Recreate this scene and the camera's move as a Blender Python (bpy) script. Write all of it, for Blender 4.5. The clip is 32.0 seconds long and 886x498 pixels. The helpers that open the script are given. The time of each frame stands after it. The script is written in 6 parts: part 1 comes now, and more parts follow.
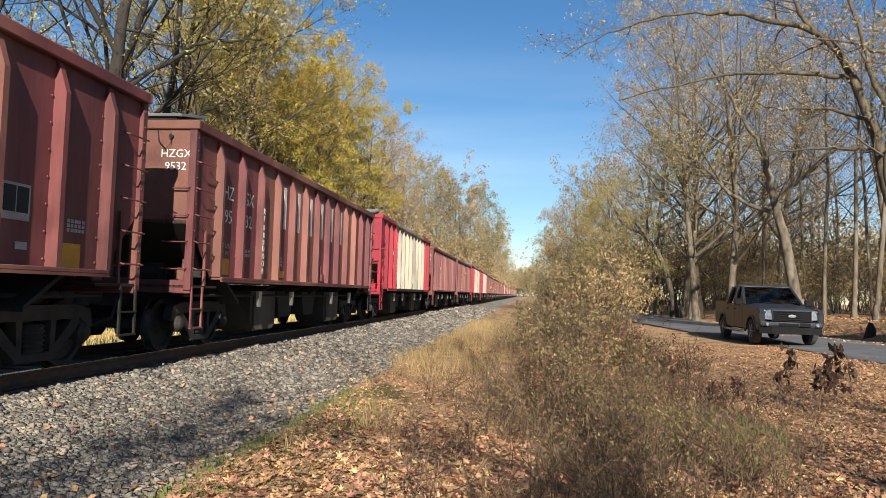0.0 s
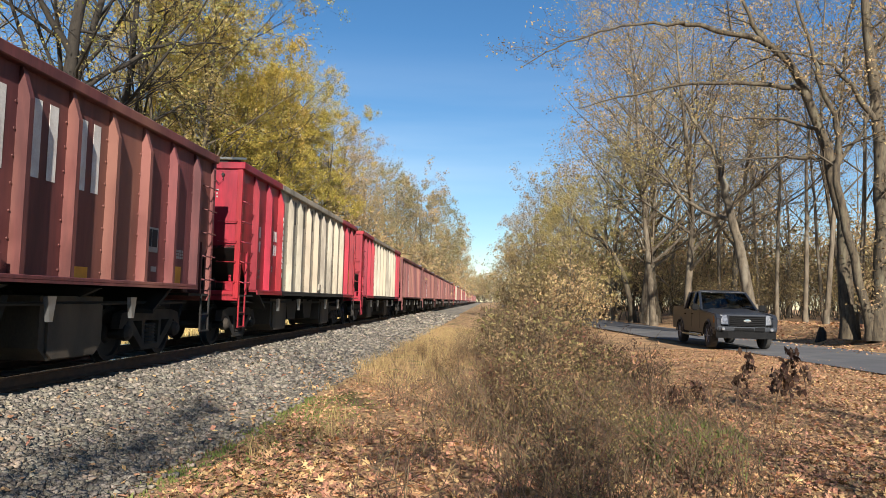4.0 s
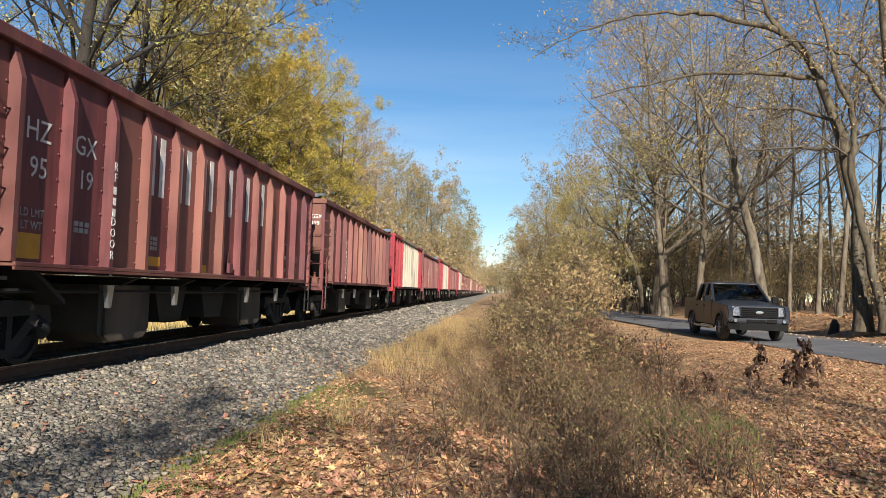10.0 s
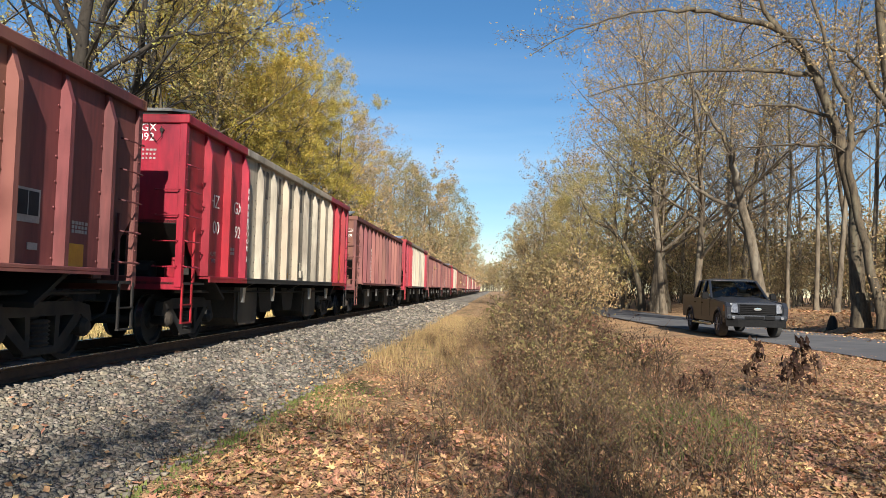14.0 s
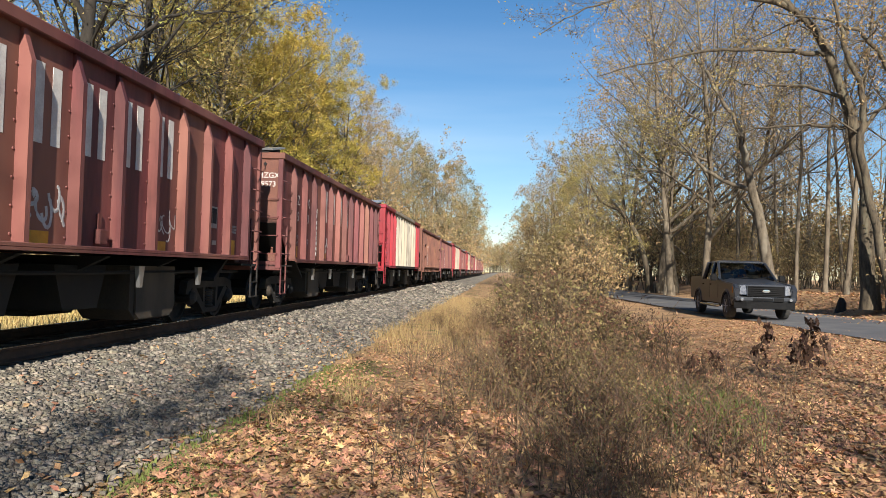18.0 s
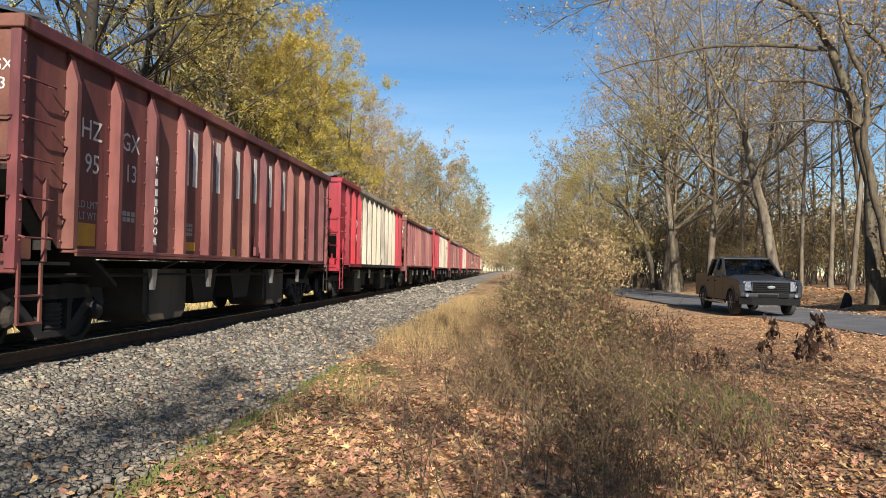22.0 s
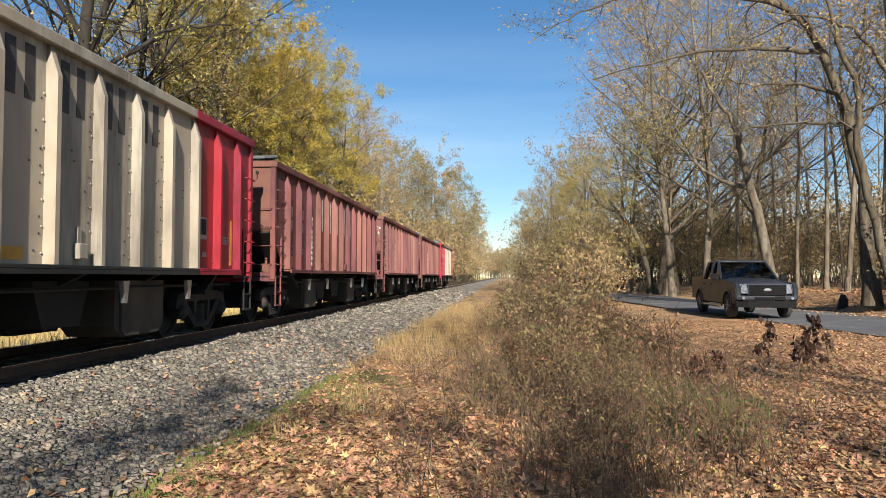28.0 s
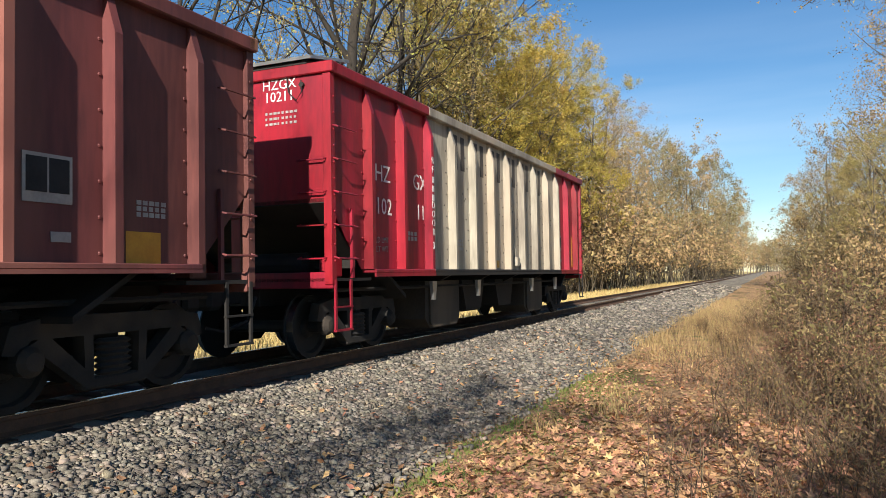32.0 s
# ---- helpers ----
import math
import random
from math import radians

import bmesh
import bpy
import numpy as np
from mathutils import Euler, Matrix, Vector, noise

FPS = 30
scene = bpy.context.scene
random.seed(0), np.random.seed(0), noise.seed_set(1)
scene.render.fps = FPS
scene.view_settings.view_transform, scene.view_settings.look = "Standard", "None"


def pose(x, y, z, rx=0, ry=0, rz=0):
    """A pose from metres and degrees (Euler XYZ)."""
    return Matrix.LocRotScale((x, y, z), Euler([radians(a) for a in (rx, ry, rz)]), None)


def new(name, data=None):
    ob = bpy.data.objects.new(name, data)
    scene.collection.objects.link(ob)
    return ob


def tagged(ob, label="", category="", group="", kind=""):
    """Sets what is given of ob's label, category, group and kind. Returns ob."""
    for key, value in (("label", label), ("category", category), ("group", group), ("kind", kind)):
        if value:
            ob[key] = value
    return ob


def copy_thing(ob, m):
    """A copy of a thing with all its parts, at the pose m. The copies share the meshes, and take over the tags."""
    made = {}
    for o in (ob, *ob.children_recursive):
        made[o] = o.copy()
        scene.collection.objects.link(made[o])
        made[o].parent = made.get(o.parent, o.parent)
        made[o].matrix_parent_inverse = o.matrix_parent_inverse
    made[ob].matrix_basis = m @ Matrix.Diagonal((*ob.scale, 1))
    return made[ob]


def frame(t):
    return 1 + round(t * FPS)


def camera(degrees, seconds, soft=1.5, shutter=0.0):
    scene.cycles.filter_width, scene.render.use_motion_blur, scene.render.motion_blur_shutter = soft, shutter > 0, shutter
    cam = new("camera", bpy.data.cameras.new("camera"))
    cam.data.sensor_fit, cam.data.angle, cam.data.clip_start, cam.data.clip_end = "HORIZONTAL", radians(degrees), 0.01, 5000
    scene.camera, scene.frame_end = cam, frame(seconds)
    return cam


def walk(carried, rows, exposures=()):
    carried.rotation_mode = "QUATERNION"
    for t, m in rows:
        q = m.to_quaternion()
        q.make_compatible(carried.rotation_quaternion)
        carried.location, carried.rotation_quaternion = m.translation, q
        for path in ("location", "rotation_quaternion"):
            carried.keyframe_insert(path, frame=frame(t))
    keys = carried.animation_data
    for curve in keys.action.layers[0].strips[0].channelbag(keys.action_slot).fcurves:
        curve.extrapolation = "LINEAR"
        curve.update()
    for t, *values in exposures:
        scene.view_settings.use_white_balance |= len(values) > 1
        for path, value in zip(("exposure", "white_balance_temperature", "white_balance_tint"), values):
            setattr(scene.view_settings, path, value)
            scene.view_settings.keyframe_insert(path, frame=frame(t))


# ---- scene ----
# Handheld camera on the verge beside the line; x across the track, y along it, z up.
cam = camera(61.35, 32.0, soft=0.8)
EYE = 1.6
walk(cam, [(t, pose(x, y, EYE + z, 90 + pitch, roll, yaw)) for t, x, y, z, yaw, pitch, roll in (
    (0.0, 0.074, -0.013, 0.009, 6.26, 3.35, -1.70),
    (0.5, 0.024, -0.004, 0.006, 5.50, 3.20, -1.45),
    (1.0, 0.005, 0.006, 0.003, 4.62, 3.11, -1.08),
    (1.5, 0.020, 0.008, 0.005, 3.94, 3.15, -0.77),
    (2.0, 0.022, -0.002, 0.004, 3.51, 3.42, -0.72),
    (2.5, 0.018, 0.010, -0.000, 3.33, 3.70, -0.77),
    (3.0, 0.021, -0.001, 0.008, 3.28, 3.83, -1.02),
    (3.5, 0.016, 0.001, 0.004, 3.25, 3.88, -1.24),
    (5.5, -0.004, -0.010, 0.003, 3.06, 4.01, -2.22),
    (6.0, 0.002, -0.016, 0.003, 2.88, 3.99, -2.08),
    (6.5, 0.003, -0.010, 0.009, 2.72, 3.86, -1.80),
    (7.0, 0.011, -0.012, 0.004, 2.71, 3.70, -1.47),
    (7.5, 0.012, -0.014, -0.001, 2.85, 3.57, -1.17),
    (8.0, 0.008, -0.024, 0.009, 3.08, 3.44, -1.05),
    (8.5, 0.012, -0.027, 0.007, 3.36, 3.39, -1.03),
    (9.0, 0.013, -0.016, 0.007, 3.59, 3.32, -1.14),
    (9.5, 0.007, -0.011, -0.001, 3.79, 3.26, -1.39),
    (10.0, 0.004, -0.002, -0.001, 4.03, 3.16, -1.77),
    (10.5, -0.015, 0.005, -0.005, 4.26, 3.05, -2.14),
    (11.0, -0.023, 0.008, -0.004, 4.46, 2.96, -2.29),
    (11.5, -0.016, 0.012, -0.005, 4.58, 2.95, -2.21),
    (12.0, -0.005, 0.005, -0.001, 4.64, 2.98, -1.96),
    (12.5, 0.002, 0.000, 0.004, 4.60, 3.08, -1.63),
    (13.0, 0.003, -0.011, 0.002, 4.46, 3.15, -1.47),
    (13.5, 0.002, -0.019, 0.004, 4.21, 3.17, -1.40),
    (14.0, 0.008, -0.017, 0.006, 3.92, 3.05, -1.41),
    (14.5, 0.007, -0.005, 0.000, 3.72, 2.87, -1.29),
    (15.0, 0.008, 0.002, 0.003, 3.71, 2.57, -1.23),
    (15.5, -0.007, 0.005, 0.004, 3.83, 2.27, -1.22),
    (17.5, -0.006, 0.024, -0.007, 4.51, 1.64, -1.58),
    (18.0, -0.009, 0.019, -0.006, 4.46, 1.60, -1.58),
    (18.5, -0.003, 0.015, -0.009, 4.36, 1.61, -1.50),
    (19.0, -0.008, 0.007, -0.009, 4.16, 1.71, -1.50),
    (19.5, -0.005, 0.009, -0.002, 3.96, 1.84, -1.54),
    (20.0, -0.010, 0.006, 0.001, 3.83, 1.99, -1.65),
    (20.5, -0.010, 0.006, -0.006, 3.88, 2.06, -1.62),
    (21.0, -0.016, 0.008, -0.005, 4.13, 1.97, -1.47),
    (21.5, -0.013, 0.009, 0.000, 4.49, 1.73, -1.25),
    (22.0, -0.006, 0.012, -0.002, 4.79, 1.54, -0.97),
    (22.5, -0.006, 0.005, -0.001, 4.88, 1.40, -0.81),
    (23.0, -0.014, 0.002, -0.001, 4.75, 1.35, -0.81),
    (23.5, -0.009, 0.005, -0.006, 4.56, 1.39, -0.81),
    (24.0, -0.008, 0.004, -0.007, 4.38, 1.40, -0.86),
    (24.5, -0.008, 0.005, -0.004, 4.26, 1.42, -0.85),
    (25.0, -0.008, -0.002, -0.002, 4.20, 1.46, -0.78),
    (25.5, -0.003, -0.007, -0.002, 4.19, 1.61, -0.66),
    (27.5, -0.006, 0.013, -0.002, 4.40, 2.03, -0.22),
    (28.0, 0.000, 0.001, -0.006, 4.54, 2.12, -0.11),
    (28.5, 0.001, 0.002, -0.009, 4.64, 2.21, -0.02),
    (29.0, 0.000, -0.003, -0.007, 4.71, 2.28, 0.04),
    (29.5, 0.000, 0.001, -0.005, 4.84, 2.33, 0.16),
    (30.0, -0.000, -0.005, -0.004, 5.14, 2.32, 0.31),
    (30.5, -0.004, -0.005, 0.006, 6.01, 2.24, 0.46),
    (31.0, 0.001, 0.005, 0.004, 8.75, 2.14, 0.66),
    (31.5, -0.029, 0.010, 0.000, 13.97, 2.06, 0.80),
    (32.0, -0.055, 0.010, 0.008, 23.63, 2.08, 1.02),
)])


# Low November sun behind the camera, a clear sky
SUN_WAY = Vector((-0.22, 1.0, -0.50)).normalized()
world = bpy.data.worlds.new("sky")
scene.world = world
world.use_nodes = True
wn = world.node_tree
wn.nodes.clear()
sky = wn.nodes.new("ShaderNodeTexSky")
sky.sky_type = "NISHITA"
sky.sun_disc = False
sky.sun_elevation = math.asin(-SUN_WAY.z)
sky.sun_rotation = math.atan2(-SUN_WAY.x, -SUN_WAY.y)
sky.air_density, sky.dust_density, sky.ozone_density = 1.0, 0.0, 3.5
# thin streaks of high cloud low over the trees
geo = wn.nodes.new("ShaderNodeTexCoord")
mp = wn.nodes.new("ShaderNodeMapping")
mp.inputs["Scale"].default_value = (0.8, 0.8, 9.0)
mp.inputs["Rotation"].default_value = (0.05, 0.08, 0.4)
cn = wn.nodes.new("ShaderNodeTexNoise")
cn.inputs["Scale"].default_value, cn.inputs["Detail"].default_value = 1.3, 6.0
ramp = wn.nodes.new("ShaderNodeValToRGB")
ramp.color_ramp.elements[0].position, ramp.color_ramp.elements[1].position = 0.40, 0.92
ramp.color_ramp.elements[1].color = (0.42, 0.42, 0.42, 1)
mix = wn.nodes.new("ShaderNodeMixRGB")
mix.inputs[2].default_value = (9.5, 10.3, 11.0, 1)
bg = wn.nodes.new("ShaderNodeBackground")
bg.inputs[1].default_value = 0.060
wo = wn.nodes.new("ShaderNodeOutputWorld")
wn.links.new(geo.outputs["Generated"], mp.inputs[0])
wn.links.new(mp.outputs[0], cn.inputs[0])
wn.links.new(cn.outputs[0], ramp.inputs[0])
low = wn.nodes.new("ShaderNodeSeparateXYZ")
band = wn.nodes.new("ShaderNodeMapRange")
band.inputs["From Min"].default_value, band.inputs["From Max"].default_value = 0.34, 0.16
veil = wn.nodes.new("ShaderNodeMath")
veil.operation = "MULTIPLY"
wn.links.new(geo.outputs["Generated"], low.inputs[0])
wn.links.new(low.outputs[2], band.inputs["Value"])
wn.links.new(ramp.outputs[0], veil.inputs[0])
wn.links.new(band.outputs[0], veil.inputs[1])
wn.links.new(veil.outputs[0], mix.inputs[0])
deep = wn.nodes.new("ShaderNodeHueSaturation")
deep.inputs["Saturation"].default_value = 1.2
wn.links.new(sky.outputs[0], deep.inputs["Color"])
wn.links.new(deep.outputs[0], mix.inputs[1])
wn.links.new(mix.outputs[0], bg.inputs[0])
wn.links.new(bg.outputs[0], wo.inputs[0])
sun = new("sun", bpy.data.lights.new("sun", "SUN"))
sun.data.energy, sun.data.angle, sun.data.color = 5.0, radians(0.55), (1.0, 0.93, 0.82)
sun.rotation_mode = "QUATERNION"
sun.rotation_quaternion = SUN_WAY.to_track_quat("-Z", "Y")
scene.view_settings.exposure = 0.98


# ---- mesh helpers ----
class Shape:
    """Vertices and faces gathered for one mesh."""

    def __init__(self):
        self.v, self.f = [], []

    def add(self, verts, faces):
        n = len(self.v)
        self.v.extend(tuple(p) for p in verts)
        self.f.extend(tuple(i + n for i in face) for face in faces)
        return self

    def box(self, x0, x1, y0, y1, z0, z1, c=0.0):
        if c <= 0:
            vs = [(x, y, z) for x in (x0, x1) for y in (y0, y1) for z in (z0, z1)]
            return self.add(vs, [(0, 1, 3, 2), (4, 6, 7, 5), (0, 4, 5, 1), (2, 3, 7, 6), (0, 2, 6, 4), (1, 5, 7, 3)])
        c = min(c, (x1 - x0) / 2.01, (y1 - y0) / 2.01, (z1 - z0) / 2.01)
        vs, key = [], {}
        for i, x in enumerate((x0, x1)):
            for j, y in enumerate((y0, y1)):
                for k, z in enumerate((z0, z1)):
                    sx, sy, sz = 1 - 2 * i, 1 - 2 * j, 1 - 2 * k
                    for a, p in enumerate(((x, y + sy * c, z + sz * c), (x + sx * c, y, z + sz * c), (x + sx * c, y + sy * c, z))):
                        key[i, j, k, a] = len(vs)
                        vs.append(p)
        q = lambda *s: tuple(key[t] for t in s)
        fs = []
        for i in (0, 1):
            fs.append(q((i, 0, 0, 0), (i, 0, 1, 0), (i, 1, 1, 0), (i, 1, 0, 0)))
            fs.append(q((0, i, 0, 1), (0, i, 1, 1), (1, i, 1, 1), (1, i, 0, 1)))
            fs.append(q((0, 0, i, 2), (0, 1, i, 2), (1, 1, i, 2), (1, 0, i, 2)))
            for j in (0, 1):
                fs.append(q((i, j, 0, 0), (i, j, 1, 0), (i, j, 1, 1), (i, j, 0, 1)))
                fs.append(q((i, 0, j, 0), (i, 1, j, 0), (i, 1, j, 2), (i, 0, j, 2)))
                fs.append(q((0, i, j, 1), (1, i, j, 1), (1, i, j, 2), (0, i, j, 2)))
                for k in (0, 1):
                    fs.append(q((i, j, k, 0), (i, j, k, 1), (i, j, k, 2)))
        return self.add(vs, fs)

    def prism(self, pts, a0, a1, axis="x"):
        """A polygon in the two other axes, drawn out along axis from a0 to a1."""
        put = {"x": lambda a, p: (a, p[0], p[1]), "y": lambda a, p: (p[0], a, p[1]), "z": lambda a, p: (p[0], p[1], a)}[axis]
        n = len(pts)
        vs = [put(a0, p) for p in pts] + [put(a1, p) for p in pts]
        fs = [tuple(range(n - 1, -1, -1)), tuple(range(n, 2 * n))]
        fs += [(i, (i + 1) % n, n + (i + 1) % n, n + i) for i in range(n)]
        return self.add(vs, fs)

    def tube(self, pts, radii, n=6, caps=True):
        """A tapered tube along a line of points."""
        pts = [Vector(p) for p in pts]
        if not hasattr(radii, "__len__"):
            radii = [radii] * len(pts)
        rings = []
        for i, p in enumerate(pts):
            d = (pts[min(i + 1, len(pts) - 1)] - pts[max(i - 1, 0)]).normalized()
            up = Vector((0, 0, 1)) if abs(d.z) < 0.9 else Vector((1, 0, 0))
            a = d.cross(up).normalized()
            b = d.cross(a)
            rings.append([p + (a * math.cos(2 * math.pi * k / n) + b * math.sin(2 * math.pi * k / n)) * radii[i] for k in range(n)])
        vs = [p for r in rings for p in r]
        fs = []
        for i in range(len(pts) - 1):
            for k in range(n):
                fs.append((i * n + k, i * n + (k + 1) % n, (i + 1) * n + (k + 1) % n, (i + 1) * n + k))
        if caps:
            fs += [tuple(range(n - 1, -1, -1)), tuple((len(pts) - 1) * n + k for k in range(n))]
        return self.add(vs, fs)

    def lathe(self, profile, centre, axis="x", n=20):
        """Turn a profile of (along, radius) round an axis through centre."""
        cx, cy, cz = centre
        vs = []
        for a, r in profile:
            for k in range(n):
                c, s = r * math.cos(2 * math.pi * k / n), r * math.sin(2 * math.pi * k / n)
                vs.append({"x": (cx + a, cy + c, cz + s), "y": (cx + c, cy + a, cz + s), "z": (cx + c, cy + s, cz + a)}[axis])
        m = len(profile)
        fs = [(i * n + k, i * n + (k + 1) % n, (i + 1) * n + (k + 1) % n, (i + 1) * n + k) for i in range(m - 1) for k in range(n)]
        fs += [tuple(range(n - 1, -1, -1)), tuple((m - 1) * n + k for k in range(n))]
        return self.add(vs, fs)


def mesh_of(name, shape, material, smooth=False):
    me = bpy.data.meshes.new(name)
    me.from_pydata(shape.v, [], shape.f)
    bm = bmesh.new()
    bm.from_mesh(me)
    bmesh.ops.recalc_face_normals(bm, faces=bm.faces)
    bm.to_mesh(me)
    bm.free()
    me.materials.append(material)
    if smooth:
        me.shade_smooth()
    return me


def raw_mesh(name, verts, faces, material, smooth=False):
    """A large mesh from arrays, with no clean-up."""
    me = bpy.data.meshes.new(name)
    verts = np.asarray(verts, dtype=np.float32)
    faces = np.asarray(faces, dtype=np.int32)
    k = faces.shape[1]
    me.vertices.add(len(verts))
    me.vertices.foreach_set("co", verts.ravel())
    me.loops.add(faces.size)
    me.loops.foreach_set("vertex_index", faces.ravel())
    me.polygons.add(len(faces))
    me.polygons.foreach_set("loop_start", np.arange(0, faces.size, k, dtype=np.int32))
    me.polygons.foreach_set("loop_total", np.full(len(faces), k, dtype=np.int32))
    me.update(calc_edges=True)
    me.validate()
    me.materials.append(material)
    if smooth:
        me.shade_smooth()
    return me


def part(name, shape, material, parent=None, label="", smooth=False, at=None):
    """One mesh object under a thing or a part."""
    ob = new(name, shape if isinstance(shape, bpy.types.Mesh) else mesh_of(name, shape, material, smooth))
    if parent is not None:
        ob.parent = parent
    if at is not None:
        ob.matrix_basis = at
    if label:
        tagged(ob, label)
    return ob


# ---- materials ----
def srgb(r, g, b):
    return tuple((c / 12.92 if c <= 0.04045 else ((c + 0.055) / 1.055) ** 2.4) for c in (r, g, b)) + (1.0,)


def material(name, base, other=None, rough=0.7, metal=0.0, scale=4.0, fine=60.0, bump=0.15, mixup=0.5, coat=0.0, stretch=None, per_object=0.0, island=0.0, third=None, spec=0.5, depth=0.01, trans=0.0):
    """A surface of one or two colours mixed by coarse and fine noise, with relief."""
    m = bpy.data.materials.new(name)
    m.use_nodes = True
    t = m.node_tree
    b = t.nodes["Principled BSDF"]
    N, L = t.nodes.new, t.links.new
    tc = N("ShaderNodeTexCoord")
    src = tc.outputs["Object"]
    if stretch:
        mpn = N("ShaderNodeMapping")
        mpn.inputs["Scale"].default_value = stretch
        L(src, mpn.inputs[0])
        src = mpn.outputs[0]
    n1, n2 = N("ShaderNodeTexNoise"), N("ShaderNodeTexNoise")
    for n, s, d in ((n1, scale, 5.0), (n2, fine, 4.0)):
        n.inputs["Scale"].default_value, n.inputs["Detail"].default_value = s, d
        L(src, n.inputs["Vector"])
    other = other or tuple(c * 0.6 for c in base[:3]) + (1,)
    add = N("ShaderNodeMath")
    add.operation = "MULTIPLY_ADD"
    L(n2.outputs[0], add.inputs[0])
    add.inputs[1].default_value = 0.45
    L(n1.outputs[0], add.inputs[2])
    rmp = N("ShaderNodeMapRange")
    rmp.inputs["From Min"].default_value, rmp.inputs["From Max"].default_value = 0.72 - 0.28 * (1.2 - mixup), 0.72 + 0.28 * (1.2 - mixup)
    L(add.outputs[0], rmp.inputs["Value"])
    mx = N("ShaderNodeMixRGB")
    L(rmp.outputs[0], mx.inputs[0])
    mx.inputs[1].default_value, mx.inputs[2].default_value = base, other
    col = mx.outputs[0]
    if third:
        n3 = N("ShaderNodeTexNoise")
        n3.inputs["Scale"].default_value, n3.inputs["Detail"].default_value = scale * 0.37, 3.0
        L(src, n3.inputs["Vector"])
        r3 = N("ShaderNodeMapRange")
        r3.inputs["From Min"].default_value, r3.inputs["From Max"].default_value = 0.52, 0.68
        L(n3.outputs[0], r3.inputs["Value"])
        m3 = N("ShaderNodeMixRGB")
        L(r3.outputs[0], m3.inputs[0])
        L(col, m3.inputs[1])
        m3.inputs[2].default_value = third
        col = m3.outputs[0]
    if per_object or island:
        src_r = N("ShaderNodeObjectInfo").outputs["Random"] if per_object else N("ShaderNodeNewGeometry").outputs["Random Per Island"]
        hs = N("ShaderNodeHueSaturation")
        amount = per_object or island
        for key, lo, hi, mul in (("Value", 1 - amount, 1 + amount, 1.0), ("Hue", 0.5 - 0.05 * amount, 0.5 + 0.05 * amount, 7.31)):
            fr = N("ShaderNodeMath")
            fr.operation = "MULTIPLY"
            L(src_r, fr.inputs[0])
            fr.inputs[1].default_value = mul
            ff = N("ShaderNodeMath")
            ff.operation = "FRACT"
            L(fr.outputs[0], ff.inputs[0])
            rr = N("ShaderNodeMapRange")
            rr.inputs["To Min"].default_value, rr.inputs["To Max"].default_value = lo, hi
            L(ff.outputs[0], rr.inputs["Value"])
            L(rr.outputs[0], hs.inputs[key])
        L(col, hs.inputs["Color"])
        col = hs.outputs[0]
    L(col, b.inputs["Base Color"])
    b.inputs["Roughness"].default_value, b.inputs["Metallic"].default_value = rough, metal
    b.inputs["Specular IOR Level"].default_value = spec
    b.inputs["Coat Weight"].default_value = coat
    if bump:
        bp = N("ShaderNodeBump")
        bp.inputs["Strength"].default_value, bp.inputs["Distance"].default_value = bump, depth
        L(add.outputs[0], bp.inputs["Height"])
        L(bp.outputs[0], b.inputs["Normal"])
    if trans:
        out = t.nodes["Material Output"]
        tl = N("ShaderNodeBsdfTranslucent")
        L(col, tl.inputs[0])
        ms = N("ShaderNodeMixShader")
        ms.inputs[0].default_value = trans
        L(b.outputs[0], ms.inputs[1])
        L(tl.outputs[0], ms.inputs[2])
        L(ms.outputs[0], out.inputs[0])
    return m


def plain_glass(name, tint):
    """Thin tinted glass: it lets light straight through and mirrors the sky at a slant."""
    m = bpy.data.materials.new(name)
    m.use_nodes = True
    t = m.node_tree
    t.nodes.remove(t.nodes["Principled BSDF"])
    tp, gl, fr, mx = (t.nodes.new(k) for k in ("ShaderNodeBsdfTransparent", "ShaderNodeBsdfGlossy", "ShaderNodeFresnel", "ShaderNodeMixShader"))
    tp.inputs[0].default_value = tint
    gl.inputs["Roughness"].default_value = 0.02
    fr.inputs[0].default_value = 1.7
    t.links.new(fr.outputs[0], mx.inputs[0])
    t.links.new(tp.outputs[0], mx.inputs[1])
    t.links.new(gl.outputs[0], mx.inputs[2])
    t.links.new(mx.outputs[0], t.nodes["Material Output"].inputs[0])
    return m


MAROON = material("maroon_paint", (0.145, 0.038, 0.036, 1), (0.080, 0.021, 0.022, 1), rough=0.62, scale=2.2, fine=16, bump=0.10, mixup=0.75, stretch=(1, 1, 0.16), per_object=0.16, third=(0.20, 0.078, 0.058, 1))
RED = material("red_paint", (0.30, 0.008, 0.022, 1), (0.165, 0.007, 0.016, 1), rough=0.45, scale=2.2, fine=18, bump=0.08, mixup=0.65, stretch=(1, 1, 0.2), per_object=0.08)
CREAM = material("cream_paint", (0.37, 0.335, 0.265, 1), (0.17, 0.145, 0.115, 1), rough=0.55, scale=2.6, fine=16, bump=0.08, mixup=0.55, stretch=(1, 1, 0.16), third=(0.36, 0.30, 0.225, 1), per_object=0.06)
RUST_END = material("rusty_paint", (0.165, 0.062, 0.040, 1), (0.10, 0.042, 0.032, 1), rough=0.75, scale=1.8, fine=25, bump=0.15, third=(0.24, 0.11, 0.062, 1))
# grimy underframe steels; the shade below the wagons is put into their dark colour
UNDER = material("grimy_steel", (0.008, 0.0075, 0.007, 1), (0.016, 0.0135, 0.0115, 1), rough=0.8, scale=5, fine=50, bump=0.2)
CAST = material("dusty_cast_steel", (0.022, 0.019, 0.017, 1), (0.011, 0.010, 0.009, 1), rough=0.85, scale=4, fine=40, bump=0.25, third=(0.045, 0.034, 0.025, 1))
